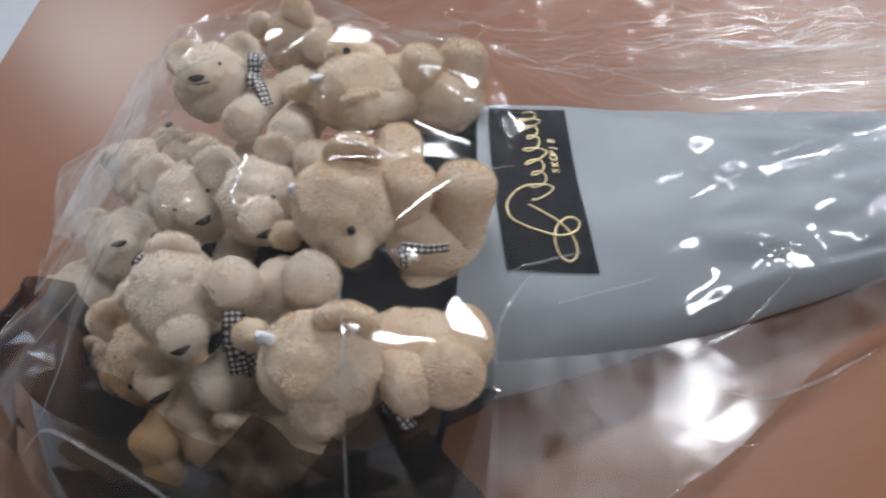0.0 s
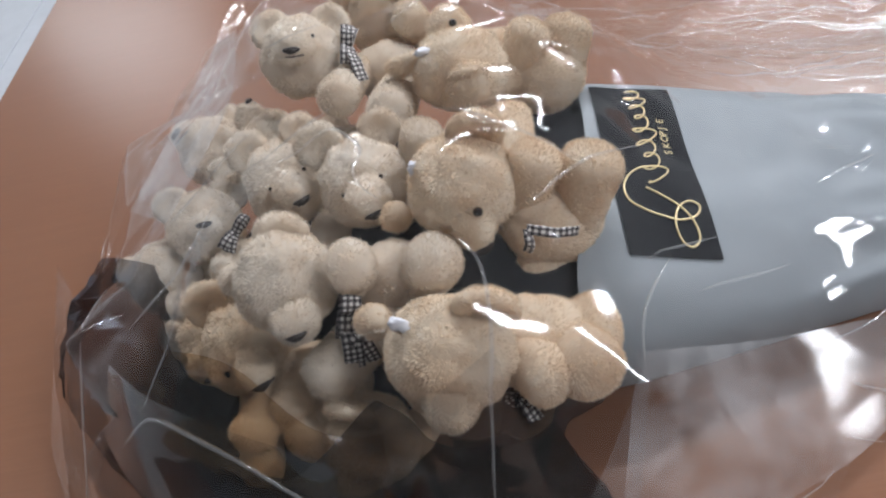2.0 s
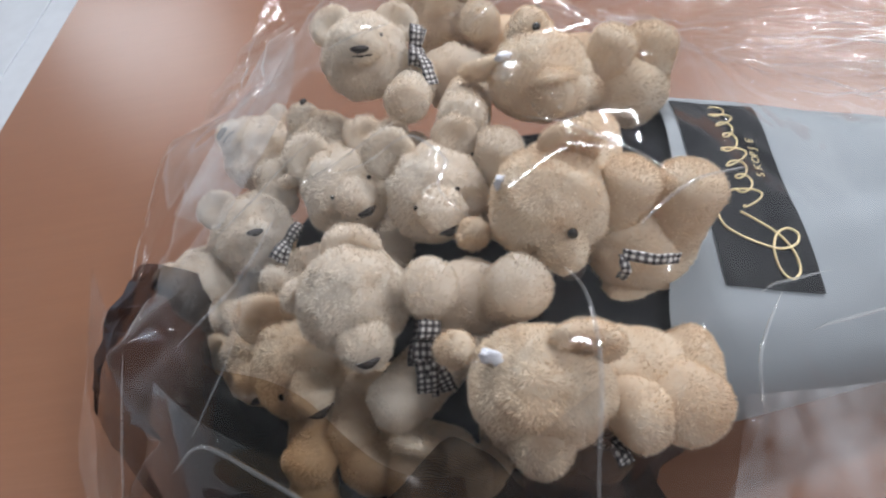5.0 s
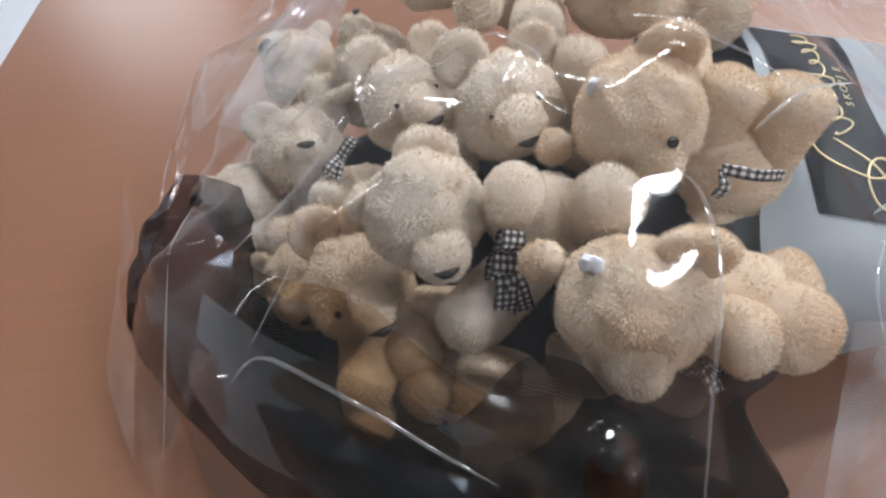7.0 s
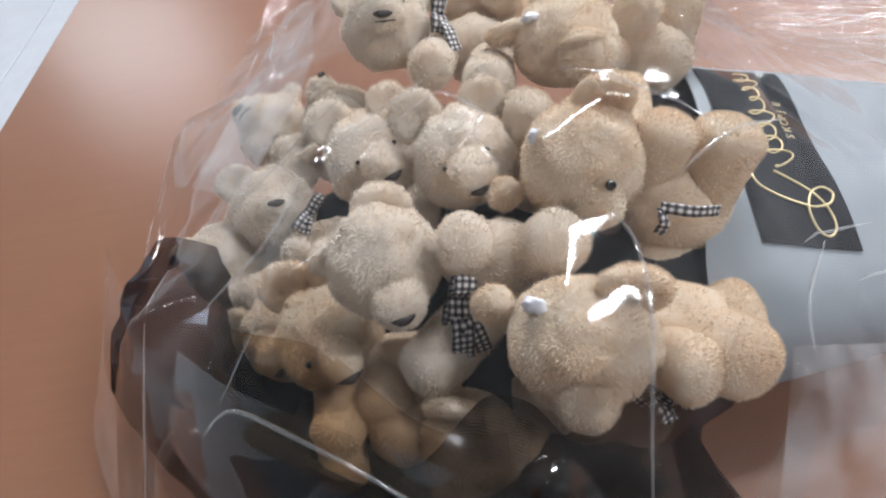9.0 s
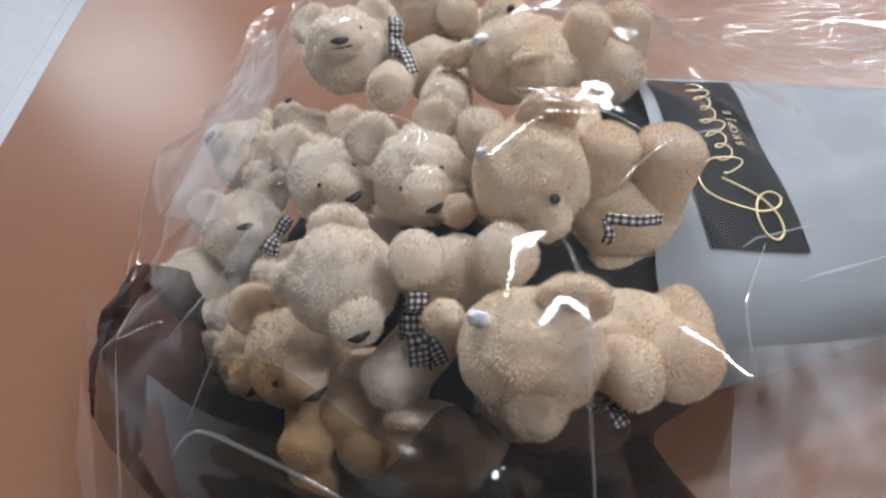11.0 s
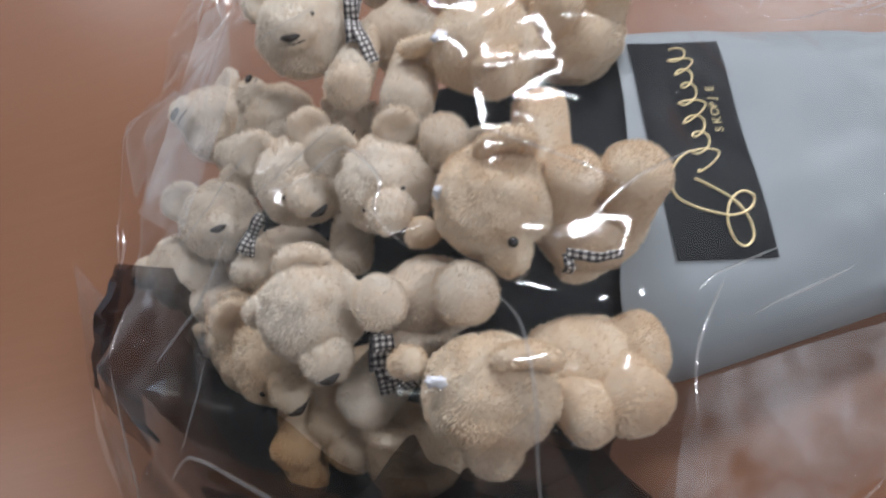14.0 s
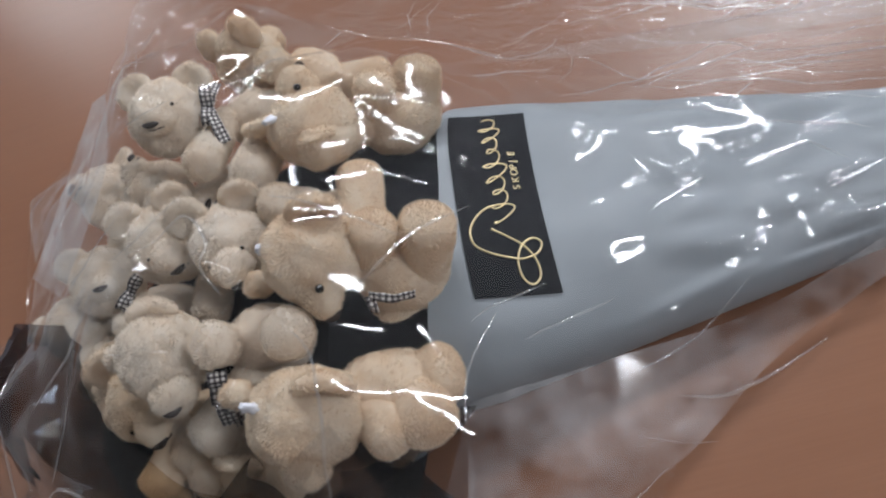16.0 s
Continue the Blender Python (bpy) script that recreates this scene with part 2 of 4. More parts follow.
# ---- room ----
def room():
    x0, x1, y0, y1 = -4.5, 4.0, -4.6, 6.2
    walls = {"wall_north": ((x0, y1, FLOOR), (x1, y1 + 0.12, CEIL)), "wall_south": ((x0, y0 - 0.12, FLOOR), (x1, y0, CEIL)),
             "wall_west": ((x0 - 0.12, y0 - 0.12, FLOOR), (x0, y1 + 0.12, CEIL)), "wall_east": ((x1, y0 - 0.12, FLOOR), (x1 + 0.12, y1 + 0.12, CEIL))}
    for name, (lo, hi) in walls.items():
        tagged(part(name, box(lo, hi), WALL, None), "plain white painted office wall", "wall", kind="structure")
    tagged(part("ceiling", box((x0, y0, CEIL), (x1, y1, CEIL + 0.1)), CEILING, None), "plain white office ceiling", "ceiling", kind="structure")
    tagged(part("floor", box((x0, y0, FLOOR - 0.1), (x1, y1, FLOOR)), VINYL, None), "pale grey smooth vinyl floor", "floor", kind="structure")
    # fixtures added to go with the assumed lamps
    for lx, ly, _ in LAMPS:
        lamp = thing("ceiling_light", (lx, ly, CEIL), "assumed long white ceiling light, unseen, switched on", "lamp", "ceiling lights")
        bm = box((-0.61, -0.11, -0.025), (-0.585, 0.11, 0))
        for lo, hi in (((0.585, -0.11, -0.025), (0.61, 0.11, 0)), ((-0.585, -0.11, -0.025), (0.585, -0.085, 0)), ((-0.585, 0.085, -0.025), (0.585, 0.11, 0))):
            box(lo, hi, bm=bm)
        part("frame", bm, PANEL_FRAME, lamp)
        part("diffuser", box((-0.584, -0.084, -0.018), (0.584, 0.084, -0.006)), GLOW, lamp)


def table():
    # edge runs from (-0.70, 0.62) towards (-0.74, 1.01); the top is a rectangle turned by a few degrees
    t = thing("table", (-0.70, 0.64, FLOOR), "cherry-coloured wood laminate table top with satin shine", "table")
    t.rotation_euler = (0, 0, radians(5.6))
    h = -FLOOR
    part("tabletop", box((0, -1.05, h - 0.028), (1.75, 0.85, h), 0.003), WOOD, t)
    for lx, ly in ((0.08, -0.95), (0.08, 0.72), (1.6, -0.95), (1.6, 0.72)):
        part("leg", box((lx, ly, 0), (lx + 0.06, ly + 0.06, h - 0.028), 0.004), STEEL, t)


room()
table()


def floor_things():
    mat = tagged(part("floor_mat", box((-2.4, -3.0, 0), (0, 3.0, 0.006), 0.002), VINYL, None), "flat light grey floor mat", "mat")
    mat.matrix_world = pose(-1.98, 2.3, FLOOR, 0, 0, 5.6)
    foot = thing("chair_foot", (-2.09, 3.18, FLOOR), "dark grey plastic chair foot standing on the floor", "chair")
    bm = bmesh.new()
    bmesh.ops.create_cone(bm, cap_ends=True, segments=20, radius1=0.075, radius2=0.055, depth=0.05, matrix=pose(0, 0, 0.031))
    bmesh.ops.create_cone(bm, cap_ends=True, segments=16, radius1=0.03, radius2=0.028, depth=0.4, matrix=pose(0.0, 0, 0.25))
    part("stem", bm, RUBBER, foot)


floor_things()


# ---- bouquet wrapping: grey paper cone, black lining, label ----
CONE = [(-0.075, 0.325, 0.120, 0.117), (-0.02, 0.332, 0.119, 0.108), (0.03, 0.338, 0.112, 0.092), (0.10, 0.341, 0.097, 0.077),
        (0.18, 0.343, 0.079, 0.066), (0.28, 0.346, 0.057, 0.056), (0.40, 0.352, 0.044, 0.048), (0.58, 0.360, 0.034, 0.04)]


def cone_section(x):
    """Middle y, half width and height of the flattened paper cone at x."""
    xs = [c[0] for c in CONE]
    return [float(np.interp(x, xs, [c[k] for c in CONE])) for k in (1, 2, 3)]


def cone_point(x, a, out=0.0, wrinkle=1.0):
    cy, hw, h = cone_section(x)
    ca, sa = math.cos(a), math.sin(a)
    y = cy + (hw + out) * math.copysign(abs(ca) ** 0.85, ca)
    z = h * 0.30 + ((h * 0.70 if sa > 0 else h * 0.30) + out) * math.copysign(abs(sa) ** 0.8, sa) + 0.07 * (y - cy) * max(0, sa)
    w = noise.noise(Vector((x * 11, a * 2.2, 3))) * 0.006 + (lambda c: (c[1] - c[0]) * 0.011)(noise.voronoi(Vector((x * 13, a * 2.4, 8)))[0]) * min(1, max(0, x * 12 - 0.5))
    return Vector((x, y, max(0.003, z + wrinkle * w * max(0.15, sa))))


def cone_top(x, y, out=0.0):
    """Height of the cone's upper side over (x, y)."""
    lo, hi = 0.02, math.pi - 0.02
    for _ in range(24):
        mid = (lo + hi) / 2
        if cone_point(x, mid, out).y > y:
            lo = mid
        else:
            hi = mid
    return cone_point(x, lo, out)


def bouquet_paper():
    wrap = thing("bouquet_wrap", (0.1, 0.335, 0.0), "grey paper bouquet cone with black lining lying on the table", "wrapping")
    base = Vector(wrap.location)

    def outer(u, v):
        a = 2 * math.pi * v - math.pi / 2
        lip = -0.038 + 0.018 * math.cos(a) + 0.003 * math.sin(a * 5)
        return cone_point(lip + (0.58 - lip) * u ** 1.1, a) - base

    def lining(u, v):
        a = 2 * math.pi * v - math.pi / 2
        p = cone_point(-0.105 + 0.02 * math.cos(a) + 0.115 * u, a, -0.004 - 0.004 * u)
        p.z = max(p.z, 0.006)
        return p - base

    trough = [[(-0.335, 0.225, 0.014), (-0.27, 0.150, 0.008), (-0.18, 0.116, 0.008), (-0.095, 0.140, 0.008)],
              [(-0.335, 0.30, 0.030), (-0.27, 0.215, 0.012), (-0.18, 0.205, 0.012), (-0.07, 0.215, 0.020)],
              [(-0.335, 0.34, 0.012), (-0.27, 0.32, 0.010), (-0.18, 0.32, 0.010), (-0.06, 0.33, 0.012)],
              [(-0.300, 0.42, 0.016), (-0.25, 0.43, 0.030), (-0.17, 0.445, 0.050), (-0.05, 0.44, 0.060)]]
    sheet("base_sheet", lambda u, v: smooth_line([smooth_line(t, u) for t in trough], v) - base, 40, 24, LINING, wrap, "black paper under the bears")
    sheet("paper", outer, 110, 120, PAPER, wrap, "grey wrapping paper")
    sheet("lining", lining, 16, 90, LINING, wrap, "black inner paper")
    return wrap


def label_point(u, v, lift=0.0012):
    """u across the label, v from its far end to its near end."""
    y0, y1 = 0.407, 0.258 + 0.003 * u
    x = -0.0235 + 0.0545 * u + 0.0025 * v - 0.004 * math.sin(math.pi * v) * 0.5
    return cone_top(x, y0 + (y1 - y0) * v, lift)


def label_sticker():
    tag = thing("label", label_point(0.5, 0.5), "black paper label with gold foil script, stuck on grey paper", "label")
    base = Vector(tag.location)
    sheet("card", lambda u, v: label_point(u, v) - base, 12, 26, NAVY, tag)

    def stroke(name, fn, n, width):
        crv = bpy.data.curves.new(name, "CURVE")
        crv.dimensions, crv.bevel_depth, crv.bevel_resolution = "3D", width, 1
        sp = crv.splines.new("POLY")
        sp.points.add(n - 1)
        for i in range(n):
            u, v = fn(i / (n - 1))
            sp.points[i].co = (*(label_point(u, v, 0.0016) - base), 1)
        crv.materials.append(GOLD)
        link(name, crv, tag, "gold foil stroke")

    # a large looped flourish and a run of slanted loops, as plain shapes
    swash = [(0.46, 0.575), (0.36, 0.585), (0.22, 0.63), (0.12, 0.70), (0.13, 0.77), (0.27, 0.81), (0.47, 0.835), (0.66, 0.845), (0.84, 0.82), (0.90, 0.775), (0.80, 0.755), (0.66, 0.79),
             (0.58, 0.86), (0.60, 0.93), (0.70, 0.955), (0.80, 0.92), (0.79, 0.85), (0.68, 0.785), (0.50, 0.735), (0.36, 0.70)]

    def flourish(s):
        p = smooth_line([(u, v, 0) for u, v in swash], s)
        return p.x, p.y

    def running(s):
        a = 2 * math.pi * 8 * s
        tall = float(np.interp(s * 8, (0, 0.5, 1, 2, 3, 3.5, 4, 5, 6, 6.6, 7, 8), (0.10, 0.24, 0.10, 0.08, 0.10, 0.26, 0.10, 0.07, 0.08, 0.24, 0.09, 0.08)))
        lean = tall * math.cos(a + math.pi) - tall * 0.62
        return 0.60 - 0.03 * s + lean, 0.635 - 0.59 * s + 0.026 * math.sin(a) + lean * -0.16

    stroke("flourish", flourish, 110, 0.00075)
    stroke("script_stroke", running, 190, 0.0006)
    for i, letter in enumerate("SKOPJE"):
        v = 0.490 - i * 0.037
        at, ahead, above = label_point(0.80, v, 0.0022), label_point(0.80, v - 0.02, 0.0022), label_point(0.70, v, 0.0022)
        run = (ahead - at).normalized()
        up = (above - at - run * (above - at).dot(run)).normalized()
        txt = bpy.data.curves.new("small_letter", "FONT")
        txt.body, txt.size, txt.extrude = letter, 0.0072, 0.0001
        txt.materials.append(GOLD)
        ob = link("small_letter", txt, tag, "small gold capital letter")
        m = Matrix((run, up, run.cross(up))).transposed().to_4x4()
        m.translation = at - base
        ob.matrix_local = m


bouquet_paper()
label_sticker()


# ---- teddy bears ----
rng = np.random.default_rng(7)


def ball(radii, axes, centre, rough=0.0012, seed=0.0, rings=18, segs=26, shape=None):
    """Vertices and faces of a lumpy ellipsoid; axes: three unit vectors (side, forward, up)."""
    verts, faces = [], []
    for j in range(rings + 1):
        th = math.pi * j / rings
        for i in range(segs):
            ph = 2 * math.pi * i / segs
            d = Vector((math.sin(th) * math.cos(ph), math.sin(th) * math.sin(ph), math.cos(th)))
            p = Vector((d.x * radii[0], d.y * radii[1], d.z * radii[2]))
            if shape:
                p = shape(p, d)
            k = noise.noise(d * 2.3 + Vector((seed, seed * 1.7, 0))) * rough * 1.6 + noise.noise(d * 6 + Vector((seed, 0, seed))) * rough * 0.7
            p += d * k
            verts.append(centre + axes[0] * p.x + axes[1] * p.y + axes[2] * p.z)
    for j in range(rings):
        for i in range(segs):
            a, b = j * segs + i, j * segs + (i + 1) % segs
            faces.append((a, a + segs, b + segs, b))
    return verts, faces


def furred(name, shapes, parent, base, density=170, length=0.0021, comb=Vector((0.6, -0.2, -0.5)), label="", fur=None):
    """One plush part: the joined shapes with a short pile of tapered tufts growing from them."""
    verts, faces = [], []
    for v, f in shapes:
        off = len(verts)
        verts += v
        faces += [tuple(i + off for i in q) for q in f]
    V = np.array([tuple(v - base) for v in verts])
    F = np.array(faces)
    tri = np.concatenate([F[:, :3], F[:, [0, 2, 3]]])
    a, b, c = V[tri[:, 0]], V[tri[:, 1]], V[tri[:, 2]]
    nrm = np.cross(b - a, c - a)
    area = np.linalg.norm(nrm, axis=1) / 2
    nrm = nrm / np.maximum(1e-12, 2 * area[:, None])
    n = int(area.sum() * 1e4 * density)
    pick = rng.choice(len(tri), n, p=area / area.sum())
    r1, r2 = np.sqrt(rng.random(n)), rng.random(n)
    P = a[pick] * (1 - r1)[:, None] + b[pick] * (r1 * (1 - r2))[:, None] + c[pick] * (r1 * r2)[:, None]
    N = nrm[pick]
    swirl = np.stack([np.sin(P[:, 0] * 190 + 3 * np.sin(P[:, 1] * 130)), np.sin(P[:, 1] * 170 + 2 * np.sin(P[:, 2] * 150)), np.sin(P[:, 2] * 180 + 2 * np.sin(P[:, 0] * 120))], 1)
    D = N * 0.38 + np.array(comb) * 0.55 + swirl * 0.22 + rng.normal(0, 0.17, (n, 3))
    D -= N * np.minimum(0, (D * N).sum(1) - 0.18)[:, None]
    D /= np.linalg.norm(D, axis=1)[:, None]
    S = np.cross(D, N + rng.normal(0, 0.3, (n, 3)))
    S /= np.maximum(1e-9, np.linalg.norm(S, axis=1))[:, None]
    L = length * rng.uniform(0.6, 1.25, n)[:, None]
    w = 0.00029 * rng.uniform(0.7, 1.3, n)[:, None]
    out = np.cross(2 * S * w, D * L + S * w + N * 0.0003)
    S = np.where((out * N).sum(1)[:, None] < 0, -S, S)
    blades = np.stack([P - S * w - N * 0.0003, P + S * w - N * 0.0003, P + D * L], 1).reshape(-1, 3)
    me = bpy.data.meshes.new(name)
    m = len(V)
    allf = [tuple(q) for q in faces] + [(m + 3 * i, m + 3 * i + 1, m + 3 * i + 2) for i in range(n)]
    me.from_pydata(np.concatenate([V, blades]).tolist(), [], allf)
    me.materials.append(fur or FUR)
    me.polygons.foreach_set("use_smooth", [True] * len(me.polygons))
    me.update()
    return link(name, me, parent, label)


def frame_of(face, top):
    f = Vector(face).normalized()
    u = Vector(top)
    u = (u - f * u.dot(f)).normalized()
    return f.cross(u), f, u


def limb(a, b, r0, r1, seed):
    """A stuffed arm or leg from a to b that swells into a rounded paw."""
    a, b = Vector(a), Vector(b)
    ax = (b - a).normalized()
    s = ax.orthogonal().normalized()
    t = ax.cross(s)
    ln = (b - a).length + r1
    verts, faces, rings, segs = [], [], 16, 18
    for j in range(rings + 1):
        q = j / rings
        x = -r0 + (ln + r0) * q
        full = r0 + (r1 - r0) * min(1, max(0, (q - 0.35) / 0.3)) ** 1.0
        end = min(1.0, math.sqrt(max(0, 1 - max(0, (x - (ln - r1)) / r1) ** 2))) * min(1.0, math.sqrt(max(0, 1 - max(0, -x / r0) ** 2)))
        for i in range(segs):
            ph = 2 * math.pi * i / segs
            d = s * math.cos(ph) + t * math.sin(ph)
            k = 1 + 0.07 * noise.noise(Vector((seed, q * 3, 0)) + d * 1.6)
            verts.append(a + ax * (x - 0.12 * r1 * max(0.0, q - 0.8) * 5) + d * max(0.0001, full * min(1.0, end * 1.06) * k))
    for j in range(rings):
        for i in range(segs):
            p, q2 = j * segs + i, j * segs + (i + 1) % segs
            faces.append((p, q2, q2 + segs, p + segs))
    return verts, faces


def ribbon_strip(name, line, across, width, parent, base, thick=0.0004):
    """A gingham ribbon along a line; across: the direction of its width."""
    n = 16
    verts, uvs, faces = [], [], []
    length = sum((smooth_line(line, (i + 1) / n) - smooth_line(line, i / n)).length for i in range(n))
    for i in range(n + 1):
        p = smooth_line(line, i / n)
        tan = (smooth_line(line, min(1, i / n + 0.03)) - smooth_line(line, max(0, i / n - 0.03))).normalized()
        ac = (Vector(across) - tan * Vector(across).dot(tan)).normalized()
        for k in range(4):
            verts.append(p + ac * width * (k / 3 - 0.5) + tan.cross(ac) * 0.0006 * math.sin(k * 2 + i) - base)
            uvs.append((i / n * length / 0.0032, k / 3 * width / 0.0032))
    for i in range(n):
        for k in range(3):
            a = i * 4 + k
            faces.append((a, a + 1, a + 5, a + 4))
    ob = link(name, mesh_from(name, verts, faces, GINGHAM, True, uvs), parent, "black and white gingham ribbon")
    so = ob.modifiers.new("thick", "SOLIDIFY")
    so.thickness = thick
    return ob


def teddy(head, nose, top, body, arms=(), legs=(), bow=None, tails=(), tag=None, size=1.0, ear_at=None, eyes=(1, -1), eye_at=(), state="lying", fur=None, lift=0.0042, ribbon=1.0, chubby=1.0):
    """A plush bear; nose is the tip of the snout, top points from the head's middle to its crown."""
    head, body, nose = Vector(head), Vector(body), Vector(nose)
    fur = fur or FUR
    base = Vector((body.x, body.y, max(0.004, body.z - 0.034)))
    bear = thing("teddy_bear", base, ("honey" if fur == TAN else "cream") + " plush teddy bear in the bouquet, " + state, "toy", "teddy bears")
    s, seed = size, head.x * 91 + head.y * 37
    snout = (nose - head).normalized()
    side, f, u = frame_of(nose - head + (Vector(top) - snout * Vector(top).dot(snout)).normalized() * 0.009 * s, top)
    ax = (side, f, u)

    def skull(p, d):
        # broad cheeks, a narrower crown, a shallow seam down the middle
        p = Vector((p.x * (1 - 0.10 * d.z + 0.05 * max(0, -d.z)), p.y, p.z))
        return p * (1 - 0.022 * math.exp(-(d.x / 0.09) ** 2) * max(0, d.z + 0.3))

    hd = furred("head", [ball((0.0296 * s, 0.0262 * s, 0.0302 * s), ax, head, 0.0018, seed, 24, 34, skull)], bear, base, comb=(side * 0.25 - u * 0.35), fur=fur)
    m_ax = frame_of(snout, u)
    muz_at = nose - snout * 0.0160 * s + m_ax[2] * lift * s

    def muzzle(p, d):
        # blunt at the tip, sinking into the face behind, with a cleft under the nose
        k = 1 - 0.16 * max(0, -d.y) + 0.06 * max(0, d.y)
        cleft = 1 - 0.10 * math.exp(-(d.x / 0.16) ** 2) * max(0, -d.z) * max(0, d.y)
        return Vector((p.x * k, p.y * cleft, p.z * k * cleft))

    furred("muzzle", [ball((0.0138 * s * chubby, 0.0176 * s, 0.0134 * s * chubby), m_ax, muz_at, 0.0010, seed + 3, 18, 24, muzzle)], hd, base, 170, 0.0019, snout * -0.3 + u * 0.2, fur=fur)
    spots = [Vector(e[:3]) for e in ear_at] if ear_at else [head + side * sg * 0.0225 * s + u * 0.0235 * s - f * 0.004 * s for sg in (1, -1)]
    for e_n, e_at in enumerate(spots):
        es = s * (ear_at[e_n][3] if ear_at and len(ear_at[e_n]) > 3 else 1.0)
        sg = 1 if (e_at - head).dot(side) > 0 else -1

        def cup(p, d):
            # a padded rim round a hollow that faces forward
            r2 = d.x * d.x + d.z * d.z
            return Vector((p.x, p.y - 0.0075 * es * max(0, d.y) * math.exp(-r2 * 2.2), p.z))

        tilt = (e_at - head).normalized()
        tilt = (tilt - f * tilt.dot(f)).normalized()
        e_ax = (tilt.cross(f) * -1, f, tilt)
        furred("ear", [ball((0.0160 * es, (0.0078 if es > 0.75 * s else 0.0145) * es, 0.0145 * es), e_ax, e_at, 0.0008, seed + sg * 2.0, 16, 22, cup)], hd, base, 160, 0.0022, tilt, fur=fur)
    beads = [Vector(e) for e in eye_at] + [head + (f * 0.86 + u * 0.20 + side * sg * 0.46).normalized() * 0.0282 * s for sg in eyes]
    for e in beads:
        bm = bmesh.new()
        bmesh.ops.create_uvsphere(bm, u_segments=12, v_segments=8, radius=(0.0025 if eye_at else 0.0015) * s, matrix=Matrix.Translation(e - base))
        part("eye", bm, BEAD, hd, "black bead eye")
    m_side, _, m_up = m_ax
    n_at = nose + snout * 0.0018
    v, fc = ball((0.0060 * s, 0.0020 * s, 0.0025 * s), m_ax, n_at, 0.0003, seed, 8, 14, lambda p, d: Vector((p.x * (1 + 0.35 * d.z), p.y - 0.0016 * d.x * d.x, p.z)))
    link("nose", mesh_from("nose", [p - base for p in v], fc, STITCH), hd, "stitched dark nose")
    pts = [nose + (m_side * 0.0075 * k - snout * (0.0038 + 0.0030 * k * k) - m_up * (0.0040 - 0.0010 * abs(k))) * s + snout * 0.0008 for k in (-1, -0.5, 0, 0.5, 1)]
    pts = [p + snout * 0.0012 for p in pts]
    crv = bpy.data.curves.new("mouth", "CURVE")
    crv.dimensions, crv.bevel_depth = "3D", 0.00055
    sp = crv.splines.new("POLY")
    sp.points.add(4)
    for i, p in enumerate(pts):
        sp.points[i].co = (*(p - base), 1)
    crv.materials.append(STITCH)
    link("mouth", crv, hd, "stitched mouth line")
    if tag:
        v, fc = ball((0.0050, 0.0028, 0.0060), ax, Vector(tag), 0.0012, 1, 10, 14)
        link("tag_thread", mesh_from("tag_thread", [p - base for p in v], fc, THREAD), hd, "white thread knot")
    neck = (body - head).normalized()
    b_ax = frame_of(f if abs(f.dot(neck)) < 0.9 else u, -neck)
    furred("torso", [ball((0.0245 * s, 0.0225 * s, 0.0300 * s), b_ax, body, 0.0018, seed + 9, 20, 28, shape=lambda p, d: p * (1 - 0.12 * d.z))], bear, base, 90, comb=neck * 0.8, fur=fur)
    for tip in arms:
        tip = Vector(tip)
        sh = head.lerp(body, 0.66)
        sh = sh + (tip - sh).normalized() * 0.006
        furred("arm", [limb(sh, tip, 0.0122 * s, 0.0140 * s, seed + tip.x * 50)], bear, base, 160, comb=(tip - sh).normalized() * 0.7, fur=fur)
    for tip in legs:
        tip = Vector(tip)
        hip = body + (body - head).normalized() * 0.016
        hip = hip + (tip - hip).normalized() * 0.006
        furred("leg", [limb(hip, tip, 0.0148 * s, 0.0164 * s, seed + tip.y * 50)], bear, base, 160, comb=(tip - hip).normalized() * 0.7, fur=fur)
    if bow:
        at = Vector(bow)
        out = (at - head.lerp(body, 0.5)).normalized()
        across = neck
        wing = out.cross(neck).normalized()
        for sg in (1, -1) if ribbon > 0.7 else ():
            loop = [at, at + wing * sg * 0.007 + out * 0.006, at + wing * sg * 0.014 + out * 0.002, at + wing * sg * 0.008 - out * 0.002, at]
            ribbon_strip("bow_loop", loop, across, 0.0085 * ribbon, bear, base)
        for end in tails:
            ribbon_strip("bow_tail", [at, at.lerp(Vector(end), 0.5) + out * 0.004, Vector(end)], across if abs(across.dot((Vector(end) - at).normalized())) < 0.8 else wing, 0.0085 * ribbon, bear, base)
    return bear


# middle row, tilted upwards
teddy((-0.229, 0.334, 0.119), (-0.211, 0.303, 0.129), (-0.20, 0.22, 0.90), (-0.186, 0.350, 0.086), arms=[(-0.205, 0.290, 0.094)], legs=[(-0.14, 0.34, 0.09)], size=0.92,
      ear_at=[(-0.249, 0.342, 0.141), (-0.214, 0.352, 0.143, 0.9)], state="face tilted up")
# middle of the row
teddy((-0.172, 0.314, 0.128), (-0.162, 0.278, 0.134), (-0.22, 0.18, 0.90), (-0.130, 0.330, 0.094), arms=[(-0.134, 0.328, 0.143)], legs=[(-0.09, 0.32, 0.10)], size=0.94,
      ear_at=[(-0.196, 0.326, 0.150, 1.05), (-0.158, 0.334, 0.150, 0.9)], state="wedged in the middle")
